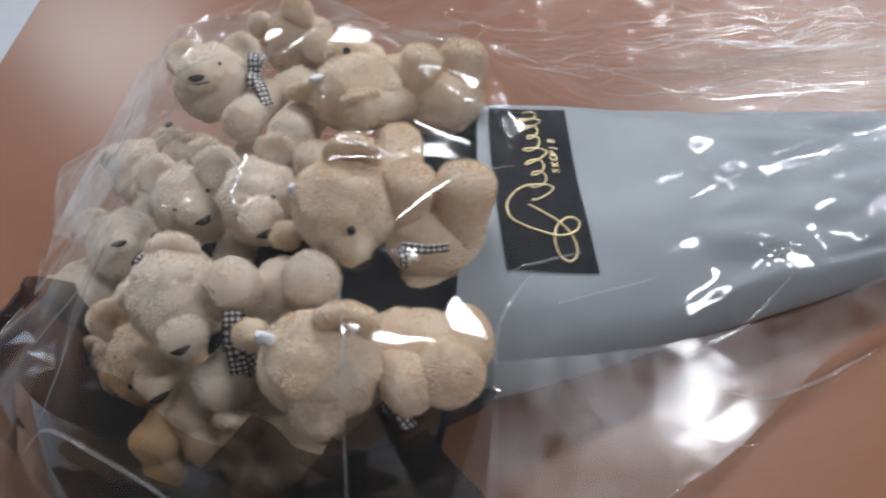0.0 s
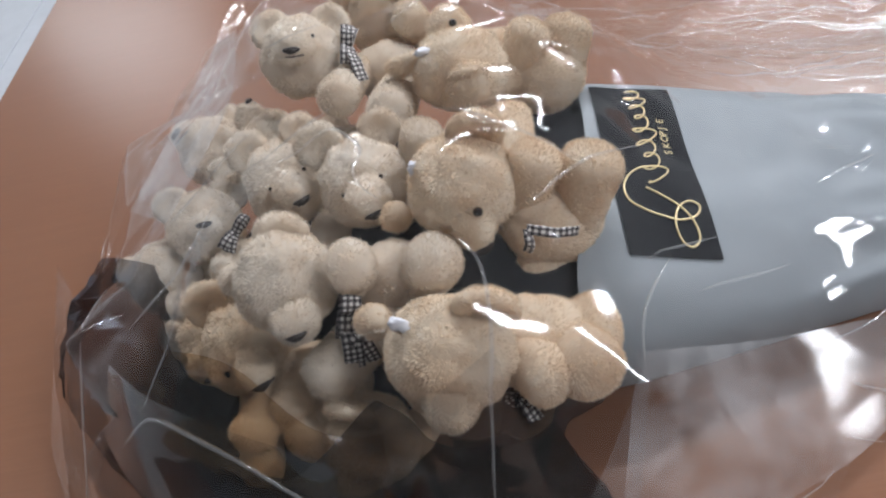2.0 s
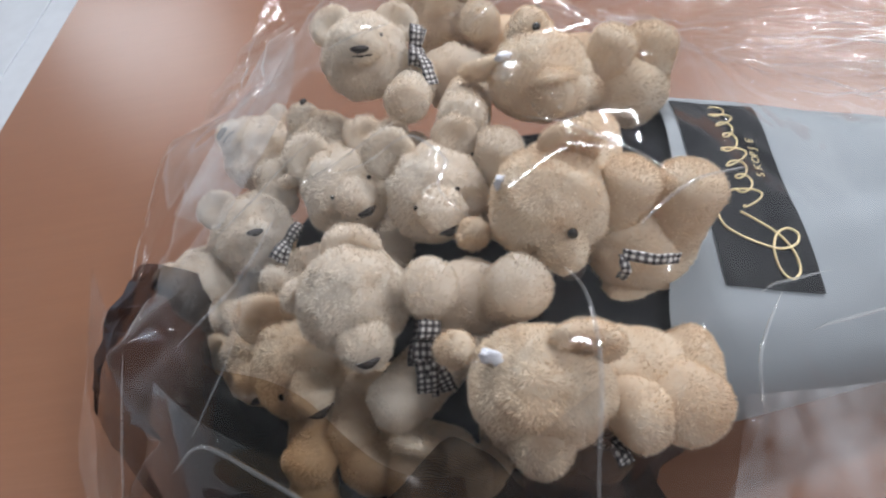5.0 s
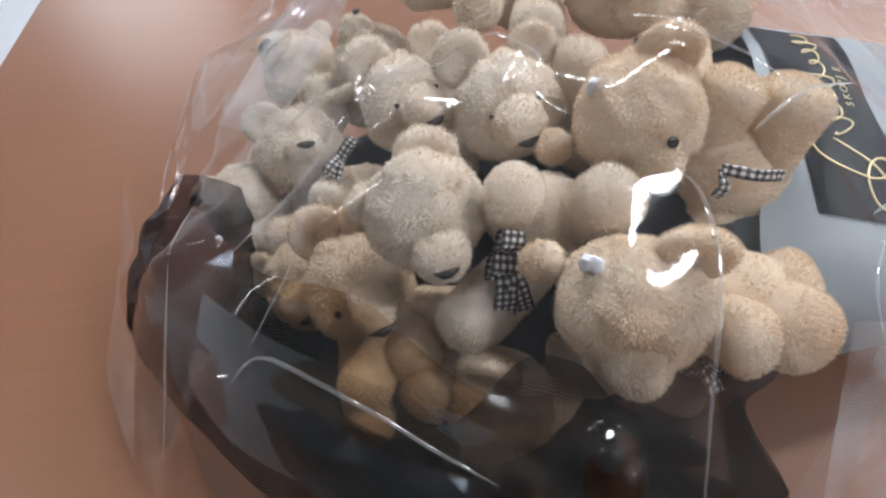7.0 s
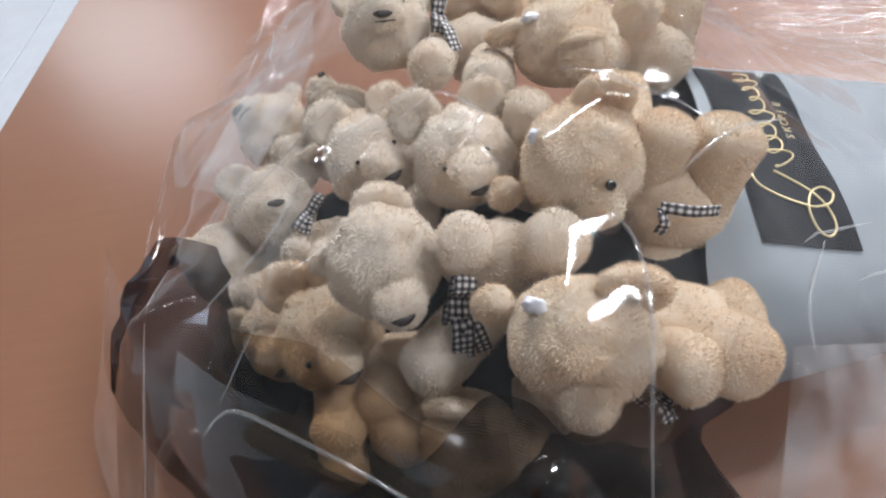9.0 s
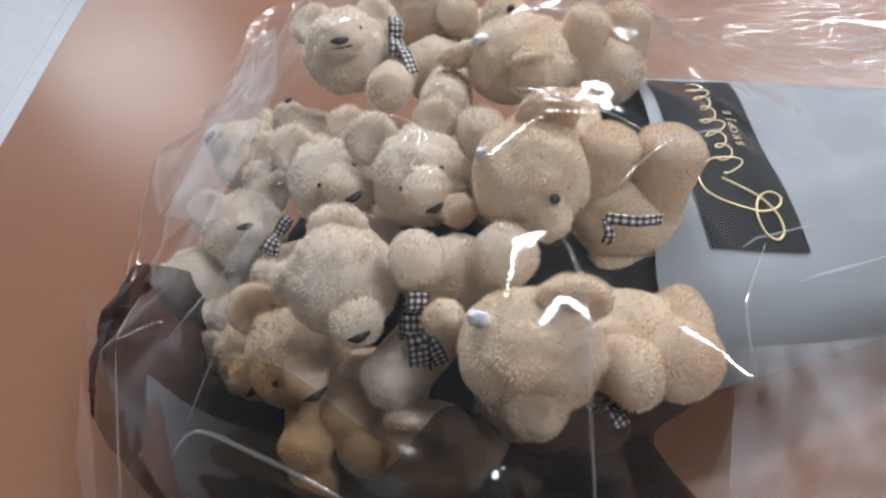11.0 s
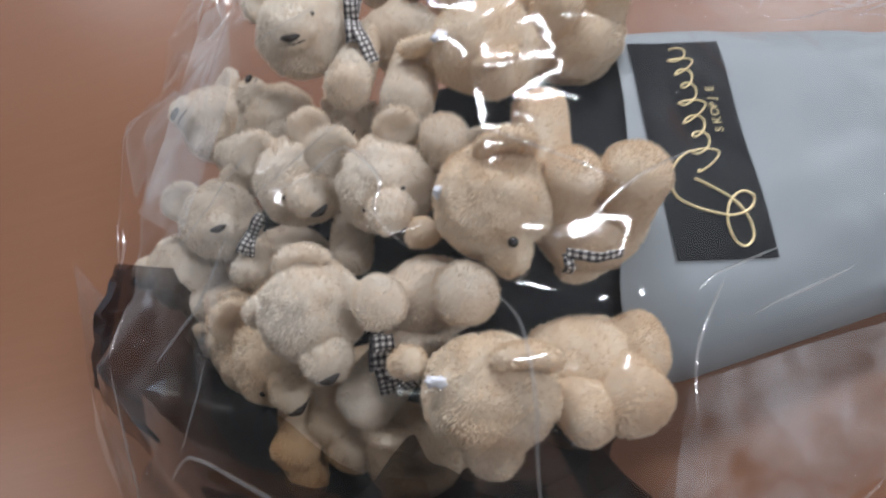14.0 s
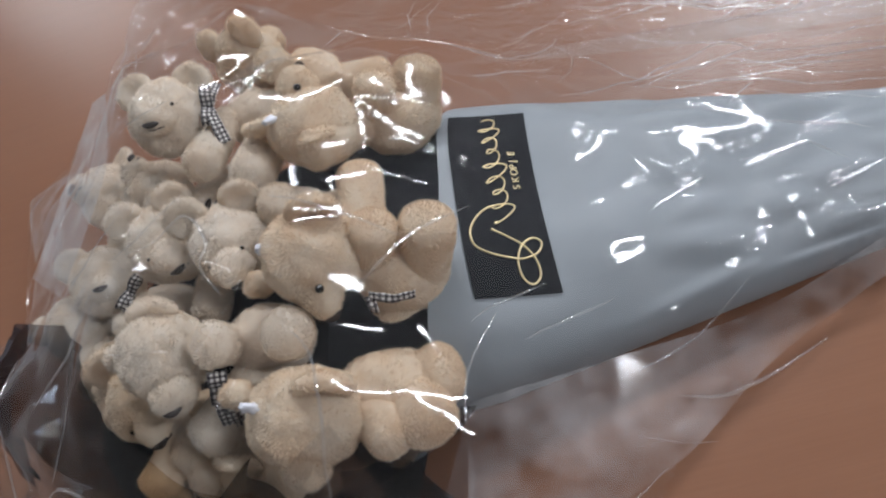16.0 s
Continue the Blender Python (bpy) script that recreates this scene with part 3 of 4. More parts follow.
# on top at the paper's mouth
teddy((-0.110, 0.283, 0.142), (-0.101, 0.246, 0.130), (-0.30, 0.10, 0.86), (-0.066, 0.279, 0.106), arms=[(-0.069, 0.286, 0.148), (-0.081, 0.338, 0.136)],
      legs=[(-0.038, 0.288, 0.137), (-0.074, 0.268, 0.086)], bow=(-0.077, 0.252, 0.134), tails=[(-0.050, 0.250, 0.130), (-0.078, 0.248, 0.120)], tag=(-0.131, 0.279, 0.162), size=1.06,
      ear_at=[(-0.098, 0.293, 0.169), (-0.150, 0.277, 0.130, 0.58)], eyes=(), eye_at=[(-0.1005, 0.2525, 0.1512)], state="beside the grey paper", fur=TAN, ribbon=0.65, chubby=0.84)
# in front, looking down
teddy((-0.122, 0.191, 0.117), (-0.121, 0.157, 0.102), (-0.30, 0.10, 0.88), (-0.080, 0.208, 0.094), arms=[(-0.076, 0.180, 0.106)], legs=[(-0.056, 0.186, 0.104), (-0.050, 0.214, 0.092)],
      bow=(-0.090, 0.180, 0.086), tails=[(-0.084, 0.174, 0.070)], tag=(-0.141, 0.190, 0.147), size=1.10, ear_at=[(-0.159, 0.206, 0.129, 0.60), (-0.100, 0.196, 0.143)], eyes=(), state="face bent down", fur=TAN)
# middle, stretched arm and leg
teddy((-0.212, 0.242, 0.128), (-0.2005, 0.204, 0.128), (-0.08, 0.30, 0.92), (-0.158, 0.252, 0.104), arms=[(-0.170, 0.235, 0.142)], legs=[(-0.128, 0.238, 0.132), (-0.194, 0.201, 0.091)],
      bow=(-0.176, 0.218, 0.122), tails=[(-0.168, 0.204, 0.096), (-0.177, 0.200, 0.098)], size=0.96, ear_at=[(-0.211, 0.259, 0.146, 1.0), (-0.240, 0.243, 0.132, 0.6)], eyes=(), state="arm and leg stretched", lift=-0.003, ribbon=1.3)
# against the film, face up
teddy((-0.302, 0.337, 0.086), (-0.2905, 0.318, 0.105), (-0.10, 0.68, 0.70), (-0.262, 0.318, 0.058), arms=[(-0.279, 0.297, 0.080)], legs=[(-0.311, 0.286, 0.058)],
      bow=(-0.272, 0.316, 0.096), tails=[(-0.274, 0.302, 0.092)], size=0.88, eyes=(), state="against clear film", lift=-0.001, ribbon=0.8)
# beside the net
teddy((-0.257, 0.240, 0.073), (-0.237, 0.203, 0.084), (-0.22, 0.34, 0.85), (-0.215, 0.226, 0.050), arms=[(-0.248, 0.186, 0.060), (-0.223, 0.199, 0.066)], legs=[(-0.216, 0.187, 0.052)],
      size=0.98, ear_at=[(-0.276, 0.256, 0.098), (-0.250, 0.262, 0.100, 0.9)], eyes=(), eye_at=[(-0.2495, 0.2195, 0.0885), (-0.262, 0.216, 0.0795)], state="beside black net", fur=TAN, chubby=0.84)
# lowest
teddy((-0.294, 0.262, 0.046), (-0.288, 0.229, 0.056), (-0.55, 0.253, 0.712), (-0.252, 0.235, 0.036), arms=[(-0.249, 0.174, 0.040)], legs=[(-0.215, 0.200, 0.030)], size=0.9, state="low behind black net", fur=TAN)
# at the bottom in front
teddy((-0.182, 0.184, 0.042), (-0.186, 0.150, 0.030), (-0.7, 0.1, 0.6), (-0.130, 0.205, 0.044), arms=[(-0.150, 0.180, 0.030)], legs=[(-0.09, 0.195, 0.040)], state="dim under black net", fur=TAN)
# far corner
teddy((-0.216, 0.416, 0.158), (-0.211, 0.386, 0.181), (0.05, 0.50, 0.85), (-0.166, 0.430, 0.124), arms=[(-0.187, 0.368, 0.153)], legs=[(-0.154, 0.357, 0.144)],
      bow=(-0.182, 0.410, 0.164), tails=[(-0.180, 0.436, 0.162), (-0.172, 0.384, 0.152)], size=0.92, state="ribbon hanging loose")
# far side, face to the ceiling
teddy((-0.109, 0.381, 0.151), (-0.108, 0.412, 0.176), (-0.55, -0.45, 0.60), (-0.058, 0.396, 0.122), arms=[(-0.062, 0.396, 0.156), (-0.101, 0.353, 0.158)], legs=[(-0.036, 0.416, 0.140)], tag=(-0.127, 0.371, 0.174), size=1.0,
      ear_at=[(-0.100, 0.356, 0.164, 0.8), (-0.140, 0.384, 0.160)], eyes=(), eye_at=[(-0.107, 0.389, 0.1795)], state="face to the ceiling", fur=TAN)
# farthest
teddy((-0.168, 0.479, 0.140), (-0.150, 0.510, 0.126), (-0.3, 0.2, 0.9), (-0.125, 0.470, 0.116), arms=[(-0.143, 0.454, 0.150)], legs=[(-0.075, 0.46, 0.11)], size=0.92, eyes=(), state="leaning over its neighbours", fur=TAN)
# behind folds of film
teddy((-0.322, 0.430, 0.080), (-0.336, 0.418, 0.108), (-0.6, 0.4, 0.5), (-0.275, 0.415, 0.062), arms=[(-0.300, 0.39, 0.085)], legs=[(-0.24, 0.40, 0.06)], size=0.92, eyes=(), state="behind folded film")
teddy((-0.262, 0.402, 0.098), (-0.268, 0.417, 0.127), (-0.8, 0.1, 0.4), (-0.222, 0.395, 0.080), arms=[(-0.245, 0.375, 0.112)], legs=[(-0.18, 0.39, 0.08)], size=0.9, eyes=(), state="squeezed at the back")
teddy((-0.345, 0.318, 0.060), (-0.366, 0.304, 0.078), (-0.7, 0.3, 0.5), (-0.300, 0.325, 0.045), arms=[(-0.33, 0.29, 0.055)], legs=[(-0.27, 0.33, 0.04)], size=0.85, eyes=(), state="in the net corner")
# deep in the middle of the bunch
teddy((-0.205, 0.378, 0.090), (-0.201, 0.359, 0.120), (-0.8, 0.3, 0.4), (-0.160, 0.378, 0.066), arms=[(-0.190, 0.352, 0.100)], legs=[(-0.12, 0.37, 0.07)], size=0.92, eyes=(), state="deep between the others")


# ---- black net collar ----
def lerp_lines(lines, u, v):
    """Across a set of lines: u along each line, v from the first line to the last."""
    return smooth_line([smooth_line(ln, u) for ln in lines], v)


def net_collar():
    net = thing("net_collar", (-0.25, 0.22, 0.004), "black tulle net collar crumpled round the bears", "wrapping")
    base = Vector(net.location)
    inner = [(-0.03, 0.225, 0.030), (-0.10, 0.200, 0.060), (-0.19, 0.215, 0.014), (-0.26, 0.245, 0.014), (-0.285, 0.285, 0.014), (-0.30, 0.35, 0.014)]
    low = [(-0.045, 0.195, 0.045), (-0.10, 0.172, 0.072), (-0.19, 0.165, 0.022), (-0.265, 0.190, 0.020), (-0.325, 0.245, 0.026), (-0.325, 0.33, 0.034)]
    rim = [(-0.070, 0.170, 0.062), (-0.120, 0.150, 0.072), (-0.180, 0.132, 0.078), (-0.255, 0.158, 0.086), (-0.316, 0.215, 0.088), (-0.338, 0.306, 0.088)]
    over = [(-0.050, 0.148, 0.030), (-0.115, 0.120, 0.045), (-0.185, 0.112, 0.058), (-0.275, 0.142, 0.070), (-0.385, 0.240, 0.072), (-0.372, 0.312, 0.092)]
    foot = [(-0.045, 0.135, 0.010), (-0.115, 0.105, 0.010), (-0.195, 0.098, 0.010), (-0.292, 0.135, 0.012), (-0.405, 0.232, 0.024), (-0.405, 0.330, 0.050)]

    nu, nv = 44, 16
    r = np.random.default_rng(12)
    verts, faces = [], []
    for j in range(nv):
        for i in range(nu):
            u = min(1, max(0, (i + (r.uniform(-0.36, 0.36) if 0 < i < nu - 1 and j < nv - 1 else 0)) / (nu - 1)))
            v = min(1, max(0, (j + (r.uniform(-0.36, 0.36) if 0 < j < nv - 1 else 0)) / (nv - 1)))
            p = lerp_lines([inner, low, rim, over, foot], u, v)
            k = r.normal(0, 0.0022 if 0 < i < nu - 2 and j < nv - 1 else 0.0006) + noise.noise(Vector((u * 5, v * 3, 5))) * 0.006
            p = p + Vector((-0.3 * k, -0.6 * k, 0.8 * k)) * (0.4 + v)
            p.z = max(0.006, p.z)
            verts.append(p - base)
    for j in range(nv - 1):
        for i in range(nu - 1):
            a, b, c, d = j * nu + i, j * nu + i + 1, (j + 1) * nu + i + 1, (j + 1) * nu + i
            faces += [(a, b, c), (a, c, d)] if r.random() < 0.5 else [(a, b, d), (b, c, d)]
    link("net_sheet", mesh_from("net_sheet", verts, faces, SMOKE, False), net, "dark translucent organza sheet")
    flap = [[(-0.172, 0.180, 0.090), (-0.150, 0.164, 0.122), (-0.132, 0.148, 0.112), (-0.100, 0.150, 0.092), (-0.074, 0.172, 0.072)],
            [(-0.205, 0.152, 0.080), (-0.165, 0.142, 0.080), (-0.125, 0.132, 0.078), (-0.088, 0.142, 0.062), (-0.064, 0.158, 0.050)],
            [(-0.235, 0.148, 0.070), (-0.175, 0.120, 0.050), (-0.120, 0.112, 0.040), (-0.080, 0.122, 0.034), (-0.048, 0.144, 0.028)]]

    def fl(u, v):
        p = lerp_lines(flap, u, v)
        k = noise.noise(Vector((u * 6, v * 5, 9))) * 0.006
        return p + Vector((0, -k, k)) - base

    veil = [[(-0.309, 0.232, 0.110), (-0.285, 0.213, 0.117), (-0.244, 0.197, 0.123), (-0.214, 0.176, 0.113), (-0.184, 0.160, 0.100), (-0.158, 0.157, 0.104)],
            [(-0.316, 0.202, 0.096), (-0.289, 0.181, 0.101), (-0.252, 0.162, 0.104), (-0.214, 0.146, 0.098), (-0.181, 0.134, 0.092), (-0.154, 0.133, 0.092)],
            [(-0.314, 0.194, 0.076), (-0.296, 0.174, 0.077), (-0.258, 0.149, 0.076), (-0.218, 0.132, 0.072), (-0.181, 0.122, 0.068), (-0.152, 0.122, 0.066)]]

    def vl(u, v):
        p = lerp_lines(veil, u, v)
        k = noise.noise(Vector((u * 5, v * 3, 2))) * 0.005
        return p + Vector((0, -k, k)) - base

    sheet("net_veil", vl, 50, 26, VEIL, net, "brownish see-through veil")
    sheet("net_flap", fl, 60, 36, NET, net, "fine black mesh", (0.17, 0.09))
    return net


net_collar()


# ---- clear cellophane bag over the whole bouquet ----
def facets(xs, ys, cell, amp, seed, over=None):
    """Random planar facets: heights on a jittered lattice, joined by flat triangles."""
    r = np.random.default_rng(seed)
    nx, ny = int((xs[-1] - xs[0]) / cell) + 4, int((ys[-1] - ys[0]) / cell) + 4
    px = xs[0] - cell + (np.arange(nx)[None, :] + r.uniform(-0.38, 0.38, (ny, nx))) * cell
    py = ys[0] - cell + (np.arange(ny)[:, None] + r.uniform(-0.38, 0.38, (ny, nx))) * cell
    pz = r.normal(0, amp, (ny, nx))
    if over is not None:
        half = int(cell * 0.28 / (xs[1] - xs[0]))
        for j in range(ny):
            for i in range(nx):
                a, b = int(np.clip((px[j, i] - xs[0]) / (xs[1] - xs[0]), 0, len(xs) - 1)), int(np.clip((py[j, i] - ys[0]) / (ys[1] - ys[0]), 0, len(ys) - 1))
                near = over[max(0, b - half):b + half + 1, max(0, a - half):a + half + 1]
                pz[j, i] = pz[j, i] * min(1, over[b, a] / 0.03) + 0.5 * over[b, a] + 0.5 * near.max()
    out = np.zeros((len(ys), len(xs)))
    dx, dy = xs[1] - xs[0], ys[1] - ys[0]
    for j in range(ny - 1):
        for i in range(nx - 1):
            q = [(j, i), (j, i + 1), (j + 1, i + 1), (j + 1, i)]
            split = ((0, 1, 2), (0, 2, 3)) if r.random() < 0.5 else ((0, 1, 3), (1, 2, 3))
            for tr in split:
                (ax, ay, az), (bx, by, bz), (cx, cy, cz) = [(px[q[k]], py[q[k]], pz[q[k]]) for k in tr]
                det = (by - cy) * (ax - cx) + (cx - bx) * (ay - cy)
                i0, i1 = max(0, int((min(ax, bx, cx) - xs[0]) / dx)), min(len(xs), int((max(ax, bx, cx) - xs[0]) / dx) + 2)
                j0, j1 = max(0, int((min(ay, by, cy) - ys[0]) / dy)), min(len(ys), int((max(ay, by, cy) - ys[0]) / dy) + 2)
                if i0 >= i1 or j0 >= j1 or abs(det) < 1e-12:
                    continue
                gx, gy = np.meshgrid(xs[i0:i1], ys[j0:j1])
                l0 = ((by - cy) * (gx - cx) + (cx - bx) * (gy - cy)) / det
                l1 = ((cy - ay) * (gx - cx) + (ax - cx) * (gy - cy)) / det
                l2 = 1 - l0 - l1
                ok = (l0 >= -1e-6) & (l1 >= -1e-6) & (l2 >= -1e-6)
                out[j0:j1, i0:i1][ok] = (l0 * az + l1 * bz + l2 * cz)[ok]
    return out


def blur(a, n):
    for _ in range(n):
        p = np.pad(a, 1, mode="edge")
        a = (p[:-2, 1:-1] + p[2:, 1:-1] + p[1:-1, :-2] + p[1:-1, 2:] + 4 * p[1:-1, 1:-1]) / 8
    return a


def within(px, py, edge):
    inside = np.zeros_like(px, bool)
    for (ax, ay), (bx, by) in zip(edge, edge[1:] + edge[:1]):
        inside ^= ((ay > py) != (by > py)) & (px < (bx - ax) * (py - ay) / (by - ay + 1e-12) + ax)
    return inside


def cellophane():
    bag = thing("cellophane_wrap", (0.0, 0.35, 0.002), "crinkled clear cellophane wrapped round the whole bouquet", "wrapping")
    base = Vector(bag.location)
    step = 0.0023
    xs, ys = np.arange(-0.47, 0.66, step), np.arange(0.03, 0.86, step)
    X, Y = np.meshgrid(xs, ys)
    H = np.zeros_like(X)
    # what lies under the film
    for bear in [o for o in bpy.data.objects if o.name.startswith("teddy_bear")]:
        for p in bear.children_recursive:
            if p.type == "MESH" and p.name.split(".")[0] in ("head", "muzzle", "torso", "arm", "leg", "ear"):
                co = np.array([v.co[:] for v in p.data.vertices[:480]]) + np.array(bear.location)
                c, r = co.mean(0), (co.max(0) - co.min(0)) / 2
                d = ((X - c[0]) / (r[0] + 0.004)) ** 2 + ((Y - c[1]) / (r[1] + 0.004)) ** 2
                H = np.maximum(H, np.where(d < 1, c[2] + (r[2] + 0.003) * np.sqrt(np.maximum(0, 1 - d)), 0))
    for j, x in enumerate(xs):
        if -0.05 < x < 0.58:
            cy, hw, h = cone_section(x)
            q = 1 - np.abs((ys - cy) / (hw + 0.004)) ** 2.2
            H[:, j] = np.maximum(H[:, j], np.where(q > 0, (h + 0.008) * (0.5 + 0.5 * np.sqrt(np.maximum(0, q))), 0))
    # stiff folds that hold the film off the bears
    for x, y, z in ((-0.14, 0.120, 0.138), (-0.225, 0.150, 0.108), (-0.31, 0.170, 0.108), (-0.355, 0.235, 0.106), (-0.030, 0.172, 0.114), (-0.375, 0.42, 0.10), (-0.36, 0.50, 0.09), (-0.05, 0.46, 0.13), (0.023, 0.482, 0.061)):
        H = np.maximum(H, z * (np.hypot(X - x, Y - y) < 0.008))
    edge = [(-0.345, 0.105), (-0.385, 0.168), (-0.428, 0.232), (-0.442, 0.330), (-0.446, 0.460), (-0.442, 0.590), (-0.415, 0.840), (0.65, 0.84), (0.65, 0.30),
            (0.40, 0.285), (0.262, 0.272), (0.160, 0.222), (0.082, 0.162), (0.040, 0.095), (-0.05, 0.055), (-0.22, 0.055)]
    # stretch a membrane over it, on a coarse lattice first
    k = 4
    Hc = np.stack([np.pad(H, ((0, (-H.shape[0]) % k), (0, (-H.shape[1]) % k)))[a::k, b::k] for a in range(k) for b in range(k)]).max(0)
    Xc, Yc = np.pad(X, ((0, (-X.shape[0]) % k), (0, (-X.shape[1]) % k)), mode="edge")[::k, ::k], np.pad(Y, ((0, (-Y.shape[0]) % k), (0, (-Y.shape[1]) % k)), mode="edge")[::k, ::k]
    inner = within(Xc, Yc, edge)
    Zc = Hc.copy()
    for _ in range(500):
        Zc = np.maximum(Hc, blur(Zc, 1)) * inner
    rows = np.stack([np.interp(np.arange(X.shape[1]), np.arange(Zc.shape[1]) * k + 1, row) for row in Zc])
    Z = np.stack([np.interp(np.arange(X.shape[0]), np.arange(Zc.shape[0]) * k + 1, rows[:, j]) for j in range(X.shape[1])], 1)
    Z = blur(Z, 16)
    flat = np.clip(1 - Z / 0.06, 0, 1)
    # planar facets of two sizes, long folds towards the gathered end, short creases
    Z = np.maximum(facets(xs, ys, 0.031, 0.0020, 5, Z) * (1 - flat) + Z * flat, H * (Z > 0.01) - 0.004)
    bend = np.random.default_rng(33)
    sway = blur(bend.normal(0, 1, X.shape), 110)
    Z = blur(Z, 4) + 0.0005 * sway / sway.std()
    crease = facets(xs, ys, 0.058, 0.0050, 8) * flat + facets(xs, ys, 0.020, 0.0010, 6) * (0.25 + flat)
    r = np.random.default_rng(21)
    gx, gy = 0.78, 0.40
    ang, rad = np.arctan2(Y - gy, gx - X), np.hypot(Y - gy, gx - X)
    for q in range(70):
        a0, r0, w, hgt = r.uniform(-0.5, 0.62) if q < 30 else r.uniform(0.05, 0.5), r.uniform(0.15, 0.75), r.uniform(0.0028, 0.0065), r.uniform(0.0012, 0.0032)
        r1 = r0 + r.uniform(0.12, 0.40)
        a = a0 + r.uniform(-0.12, 0.12) * (rad - r0) / 0.3
        on = np.clip((rad - r0) / 0.05, 0, 1) * np.clip((r1 - rad) / 0.05, 0, 1)
        crease += hgt * np.maximum(0, 1 - np.abs(ang - a) * rad / w) * on * (0.4 + 0.6 * flat)
    for q in range(190):
        cx, cy, th, ln, w, hgt = r.uniform(-0.45, 0.6) if q < 80 else r.uniform(-0.06, 0.5), r.uniform(0.06, 0.8) if q < 80 else r.uniform(0.2, 0.7), r.normal(0.0, 0.9), r.uniform(0.02, 0.09), r.uniform(0.0028, 0.006), r.normal(0, 0.0014)
        u, v = (X - cx) * np.cos(th) + (Y - cy) * np.sin(th), -(X - cx) * np.sin(th) + (Y - cy) * np.cos(th)
        crease += hgt * np.maximum(0, 1 - np.abs(v) / w) * np.maximum(0, 1 - np.abs(u) / ln) * (0.3 + 0.7 * np.clip((X + 0.06) / 0.05, 0, 1))
    Z = np.maximum(Z + crease + 0.003 + 0.005 * flat, 0.004)
    wob = np.array([[noise.noise(Vector((x * 40, y * 40, 7))) for x in xs] for y in ys]) * 0.006
    inside = within(X + wob, Y + wob, edge)
    idx = -np.ones(X.shape, int)
    idx[inside] = np.arange(inside.sum())
    verts = np.stack([X[inside], Y[inside], Z[inside]], 1) - np.array(base)
    a, b, c, d = idx[:-1, :-1], idx[:-1, 1:], idx[1:, 1:], idx[1:, :-1]
    full = (a >= 0) & (b >= 0) & (c >= 0) & (d >= 0)
    faces = np.stack([a[full], b[full], c[full], d[full]], 1)
    link("film", mesh_from("film", verts.tolist(), faces.tolist(), CLEAR), bag)
    # sharp crease lines in the film
    def film_height(x, y):
        i, j = min(max((x - xs[0]) / step, 0), len(xs) - 2), min(max((y - ys[0]) / step, 0), len(ys) - 2)
        i0, j0 = int(i), int(j)
        fx, fy = i - i0, j - j0
        return (Z[j0, i0] * (1 - fx) + Z[j0, i0 + 1] * fx) * (1 - fy) + (Z[j0 + 1, i0] * (1 - fx) + Z[j0 + 1, i0 + 1] * fx) * fy

    zones = [(44, (0.02, 0.48), (0.40, 0.66), -0.10, 0.22, (0.06, 0.24)), (9, (-0.06, 0.10), (0.42, 0.66), 1.2, 0.35, (0.03, 0.10)), (16, (0.04, 0.40), (0.20, 0.42), 0.25, 0.5, (0.04, 0.14)),
             (12, (-0.02, 0.24), (0.11, 0.27), 0.45, 0.35, (0.05, 0.14)), (9, (-0.34, -0.06), (0.16, 0.46), 0.6, 0.9, (0.03, 0.09)), (16, (-0.44, -0.33), (0.22, 0.72), 1.45, 0.4, (0.04, 0.14))]
    def crease_line(path, wide, high):
        """A rounded ridge that follows a path over the film and tapers at both ends."""
        n = len(path) - 1
        verts, faces = [], []
        for i, (x, y) in enumerate(path):
            (x0, y0), (x1, y1) = path[max(0, i - 1)], path[min(n, i + 1)]
            ln = max(1e-6, math.hypot(x1 - x0, y1 - y0))
            nx, ny = -(y1 - y0) / ln, (x1 - x0) / ln
            taper = math.sin(math.pi * min(0.98, max(0.02, i / n))) ** 0.6
            z = film_height(x, y)
            verts += [Vector((x + nx * q * wide * taper, y + ny * q * wide * taper, z + 0.0006 + high * taper * (1 - q * q))) - base for q in (-1, -0.5, 0, 0.5, 1)]
        for i in range(n):
            faces += [(i * 5 + q, i * 5 + q + 1, i * 5 + q + 6, i * 5 + q + 5) for q in range(4)]
        link("film_crease", mesh_from("film_crease", verts, faces, CREASE), bag)

    for count, xr, yr, mean, spread, lr in zones:
        for _ in range(count):
            x, y, th, ln = r.uniform(*xr), r.uniform(*yr), r.normal(mean, spread), r.uniform(*lr)
            th += math.pi if r.random() < 0.5 else 0.0
            wide, high = r.uniform(0.0006, 0.0014), r.uniform(0.0005, 0.0011)
            n = max(6, int(ln / 0.004))
            path = [(x, y)]
            for _ in range(n):
                th += r.normal(0, 0.3) if r.random() < 0.05 else 0.0
                x, y = x + math.cos(th) * ln / n, y + math.sin(th) * ln / n
                path.append((x, y))
            if within(np.array([x]), np.array([y]), edge)[0]:
                crease_line(path, wide, high)
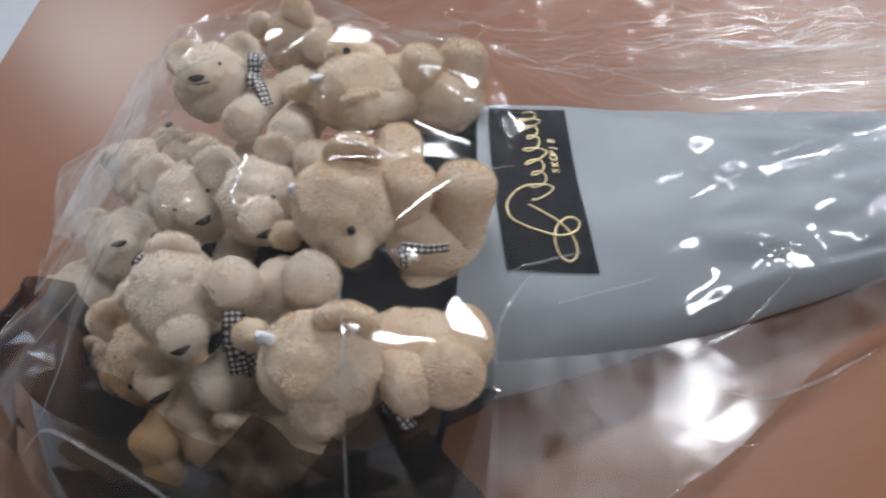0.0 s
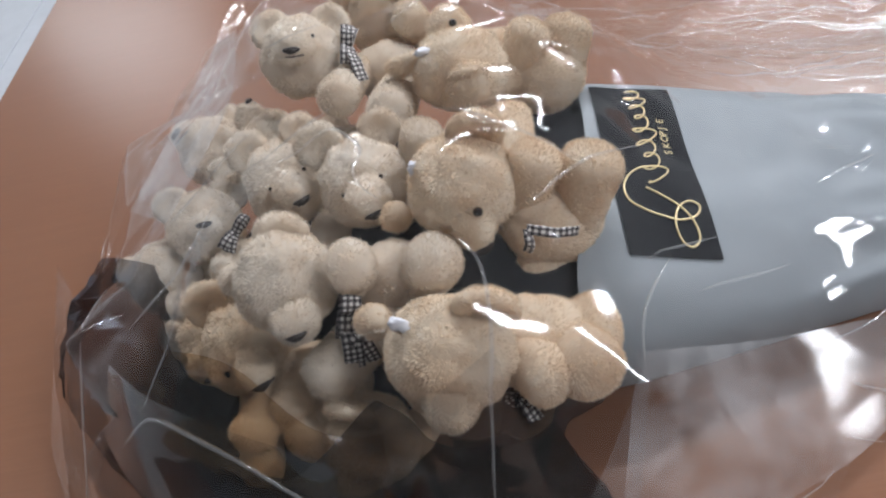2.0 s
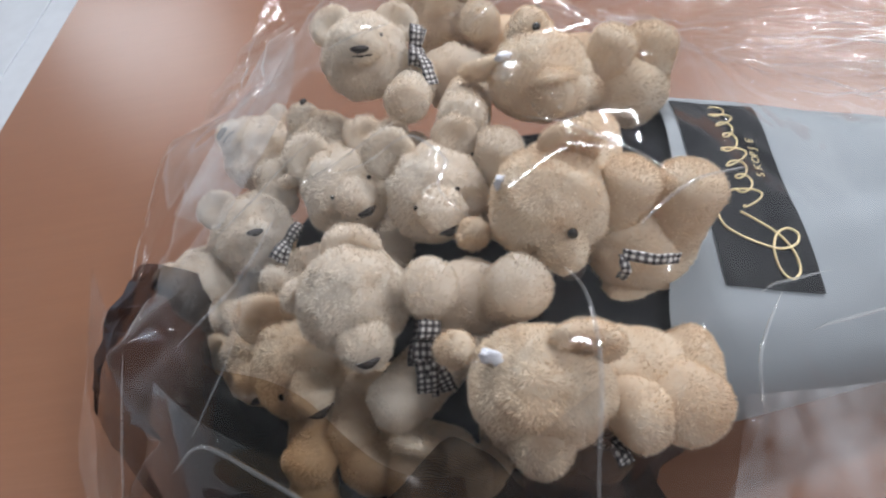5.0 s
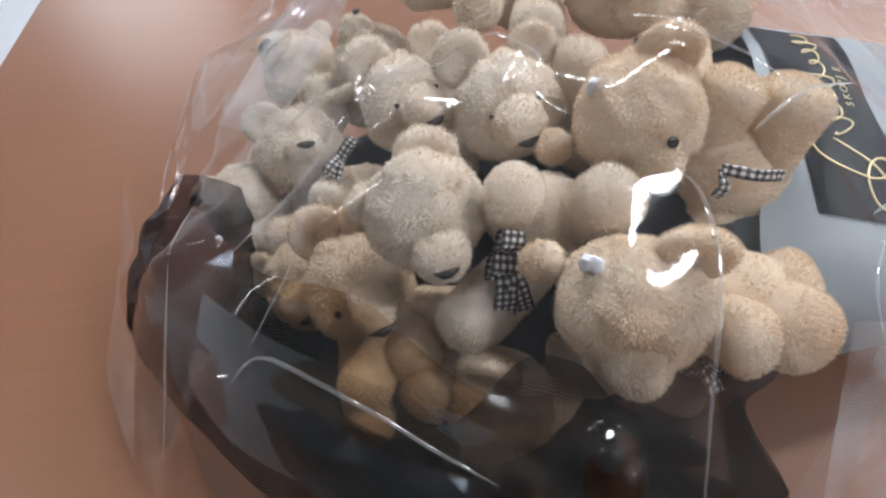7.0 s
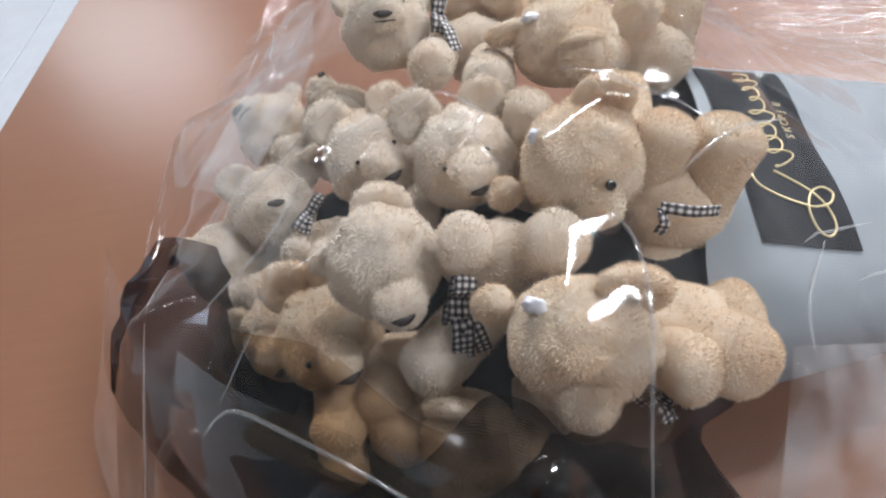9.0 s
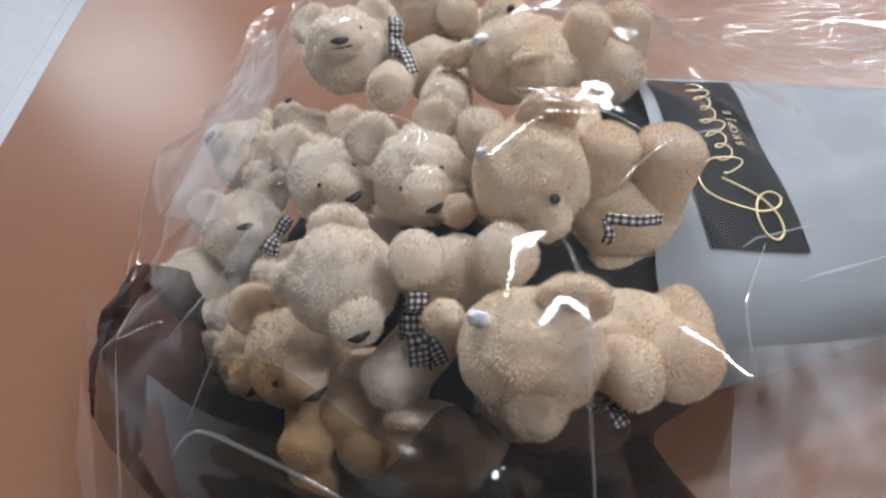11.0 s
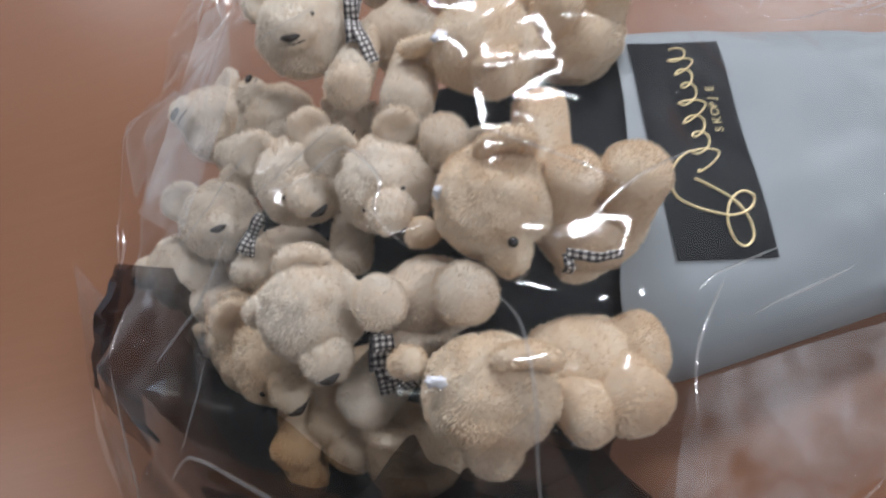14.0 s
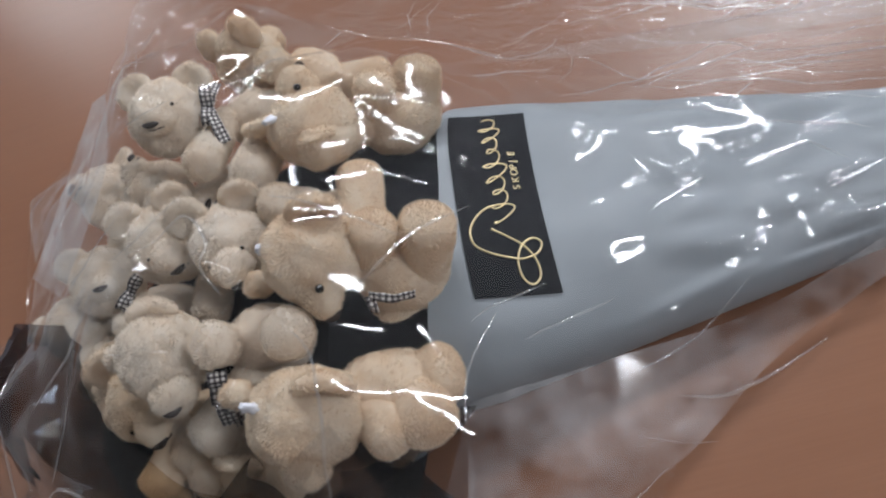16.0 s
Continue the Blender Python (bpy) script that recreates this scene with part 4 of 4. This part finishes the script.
    # the strongest single folds: over the back row, beside the paper, down the front and along the net's rim
    strong = [(((-0.227, 0.297), (-0.201, 0.297), (-0.177, 0.305), (-0.157, 0.279), (-0.160, 0.263), (-0.145, 0.243)), 0.0016), (((-0.072, 0.243), (-0.049, 0.265), (-0.009, 0.294)), 0.0018),
              (((-0.108, 0.219), (-0.099, 0.205), (-0.097, 0.177), (-0.101, 0.148), (-0.106, 0.107)), 0.0016), (((-0.300, 0.166), (-0.286, 0.176), (-0.247, 0.157), (-0.209, 0.136), (-0.180, 0.119)), 0.0020),
              (((0.030, 0.530), (0.080, 0.498), (0.122, 0.437), (0.190, 0.447), (0.237, 0.414), (0.287, 0.394)), 0.0014), (((0.058, 0.405), (0.127, 0.438), (0.204, 0.480)), 0.0016),
              (((0.090, 0.197), (0.115, 0.198), (0.148, 0.207), (0.196, 0.229)), 0.0022), (((-0.001, 0.464), (0.057, 0.499), (0.074, 0.532)), 0.0012), (((-0.03, 0.174), (-0.025, 0.200), (-0.005, 0.235)), 0.0012)]
    for nodes, wide in strong:
        line = [Vector((x, y, 0)) for x, y in nodes]
        crease_line([tuple(smooth_line(line, k / 40))[:2] for k in range(41)], wide * 0.65, wide * 0.5)
    # doubled folds where the film is gathered; last two strips added for sheen
    folds = [[[(-0.029, 0.174, 0.119), (-0.060, 0.132, 0.072), (-0.105, 0.088, 0.012)], [(-0.028, 0.174, 0.118), (-0.040, 0.128, 0.062), (-0.064, 0.080, 0.012)]],
             [[(-0.030, 0.190, 0.098), (0.060, 0.225, 0.040), (0.160, 0.245, 0.034), (0.270, 0.294, 0.024)], [(-0.055, 0.100, 0.030), (0.078, 0.160, 0.008), (0.160, 0.219, 0.008), (0.262, 0.272, 0.008)]],
             [[(-0.020, 0.475, 0.086), (0.120, 0.470, 0.060), (0.300, 0.455, 0.050), (0.560, 0.440, 0.045)], [(0.000, 0.540, 0.030), (0.140, 0.520, 0.030), (0.300, 0.500, 0.034), (0.560, 0.470, 0.032)]],
             [[(-0.372, 0.205, 0.070), (-0.405, 0.250, 0.055), (-0.425, 0.330, 0.070)], [(-0.390, 0.165, 0.008), (-0.432, 0.232, 0.008), (-0.446, 0.330, 0.010)]],
             [[(-0.300, 0.300, 0.124), (-0.264, 0.380, 0.150), (-0.266, 0.445, 0.166)], [(-0.350, 0.338, 0.104), (-0.326, 0.388, 0.122), (-0.292, 0.458, 0.150)]],
             [[(-0.325, 0.215, 0.100), (-0.285, 0.185, 0.106), (-0.235, 0.163, 0.102), (-0.190, 0.147, 0.096), (-0.160, 0.132, 0.080)], [(-0.345, 0.190, 0.055), (-0.310, 0.155, 0.055), (-0.255, 0.130, 0.050), (-0.200, 0.113, 0.045), (-0.165, 0.105, 0.035)]],
             [[(-0.128, 0.158, 0.128), (-0.133, 0.141, 0.092), (-0.128, 0.122, 0.045)], [(-0.098, 0.176, 0.138), (-0.090, 0.158, 0.090), (-0.078, 0.132, 0.036)]]]
    films = (HAZY, MILKY, HAZY, FROST, FROST, SHEEN, SHEEN)
    for n, lines in enumerate(folds):
        def fn(u, v, lines=lines, n=n):
            p = lerp_lines(lines, u, v)
            c = noise.voronoi(Vector((p.x * 28, p.y * 28, n)))[0]
            return p + Vector((0, 0, 0.004 + 0.0012 * (c[1] - c[0]))) - base

        sheet("film_fold", fn, 90, 30, films[n], bag, "fold of film with haze and sheen added")
    return bag


cellophane()
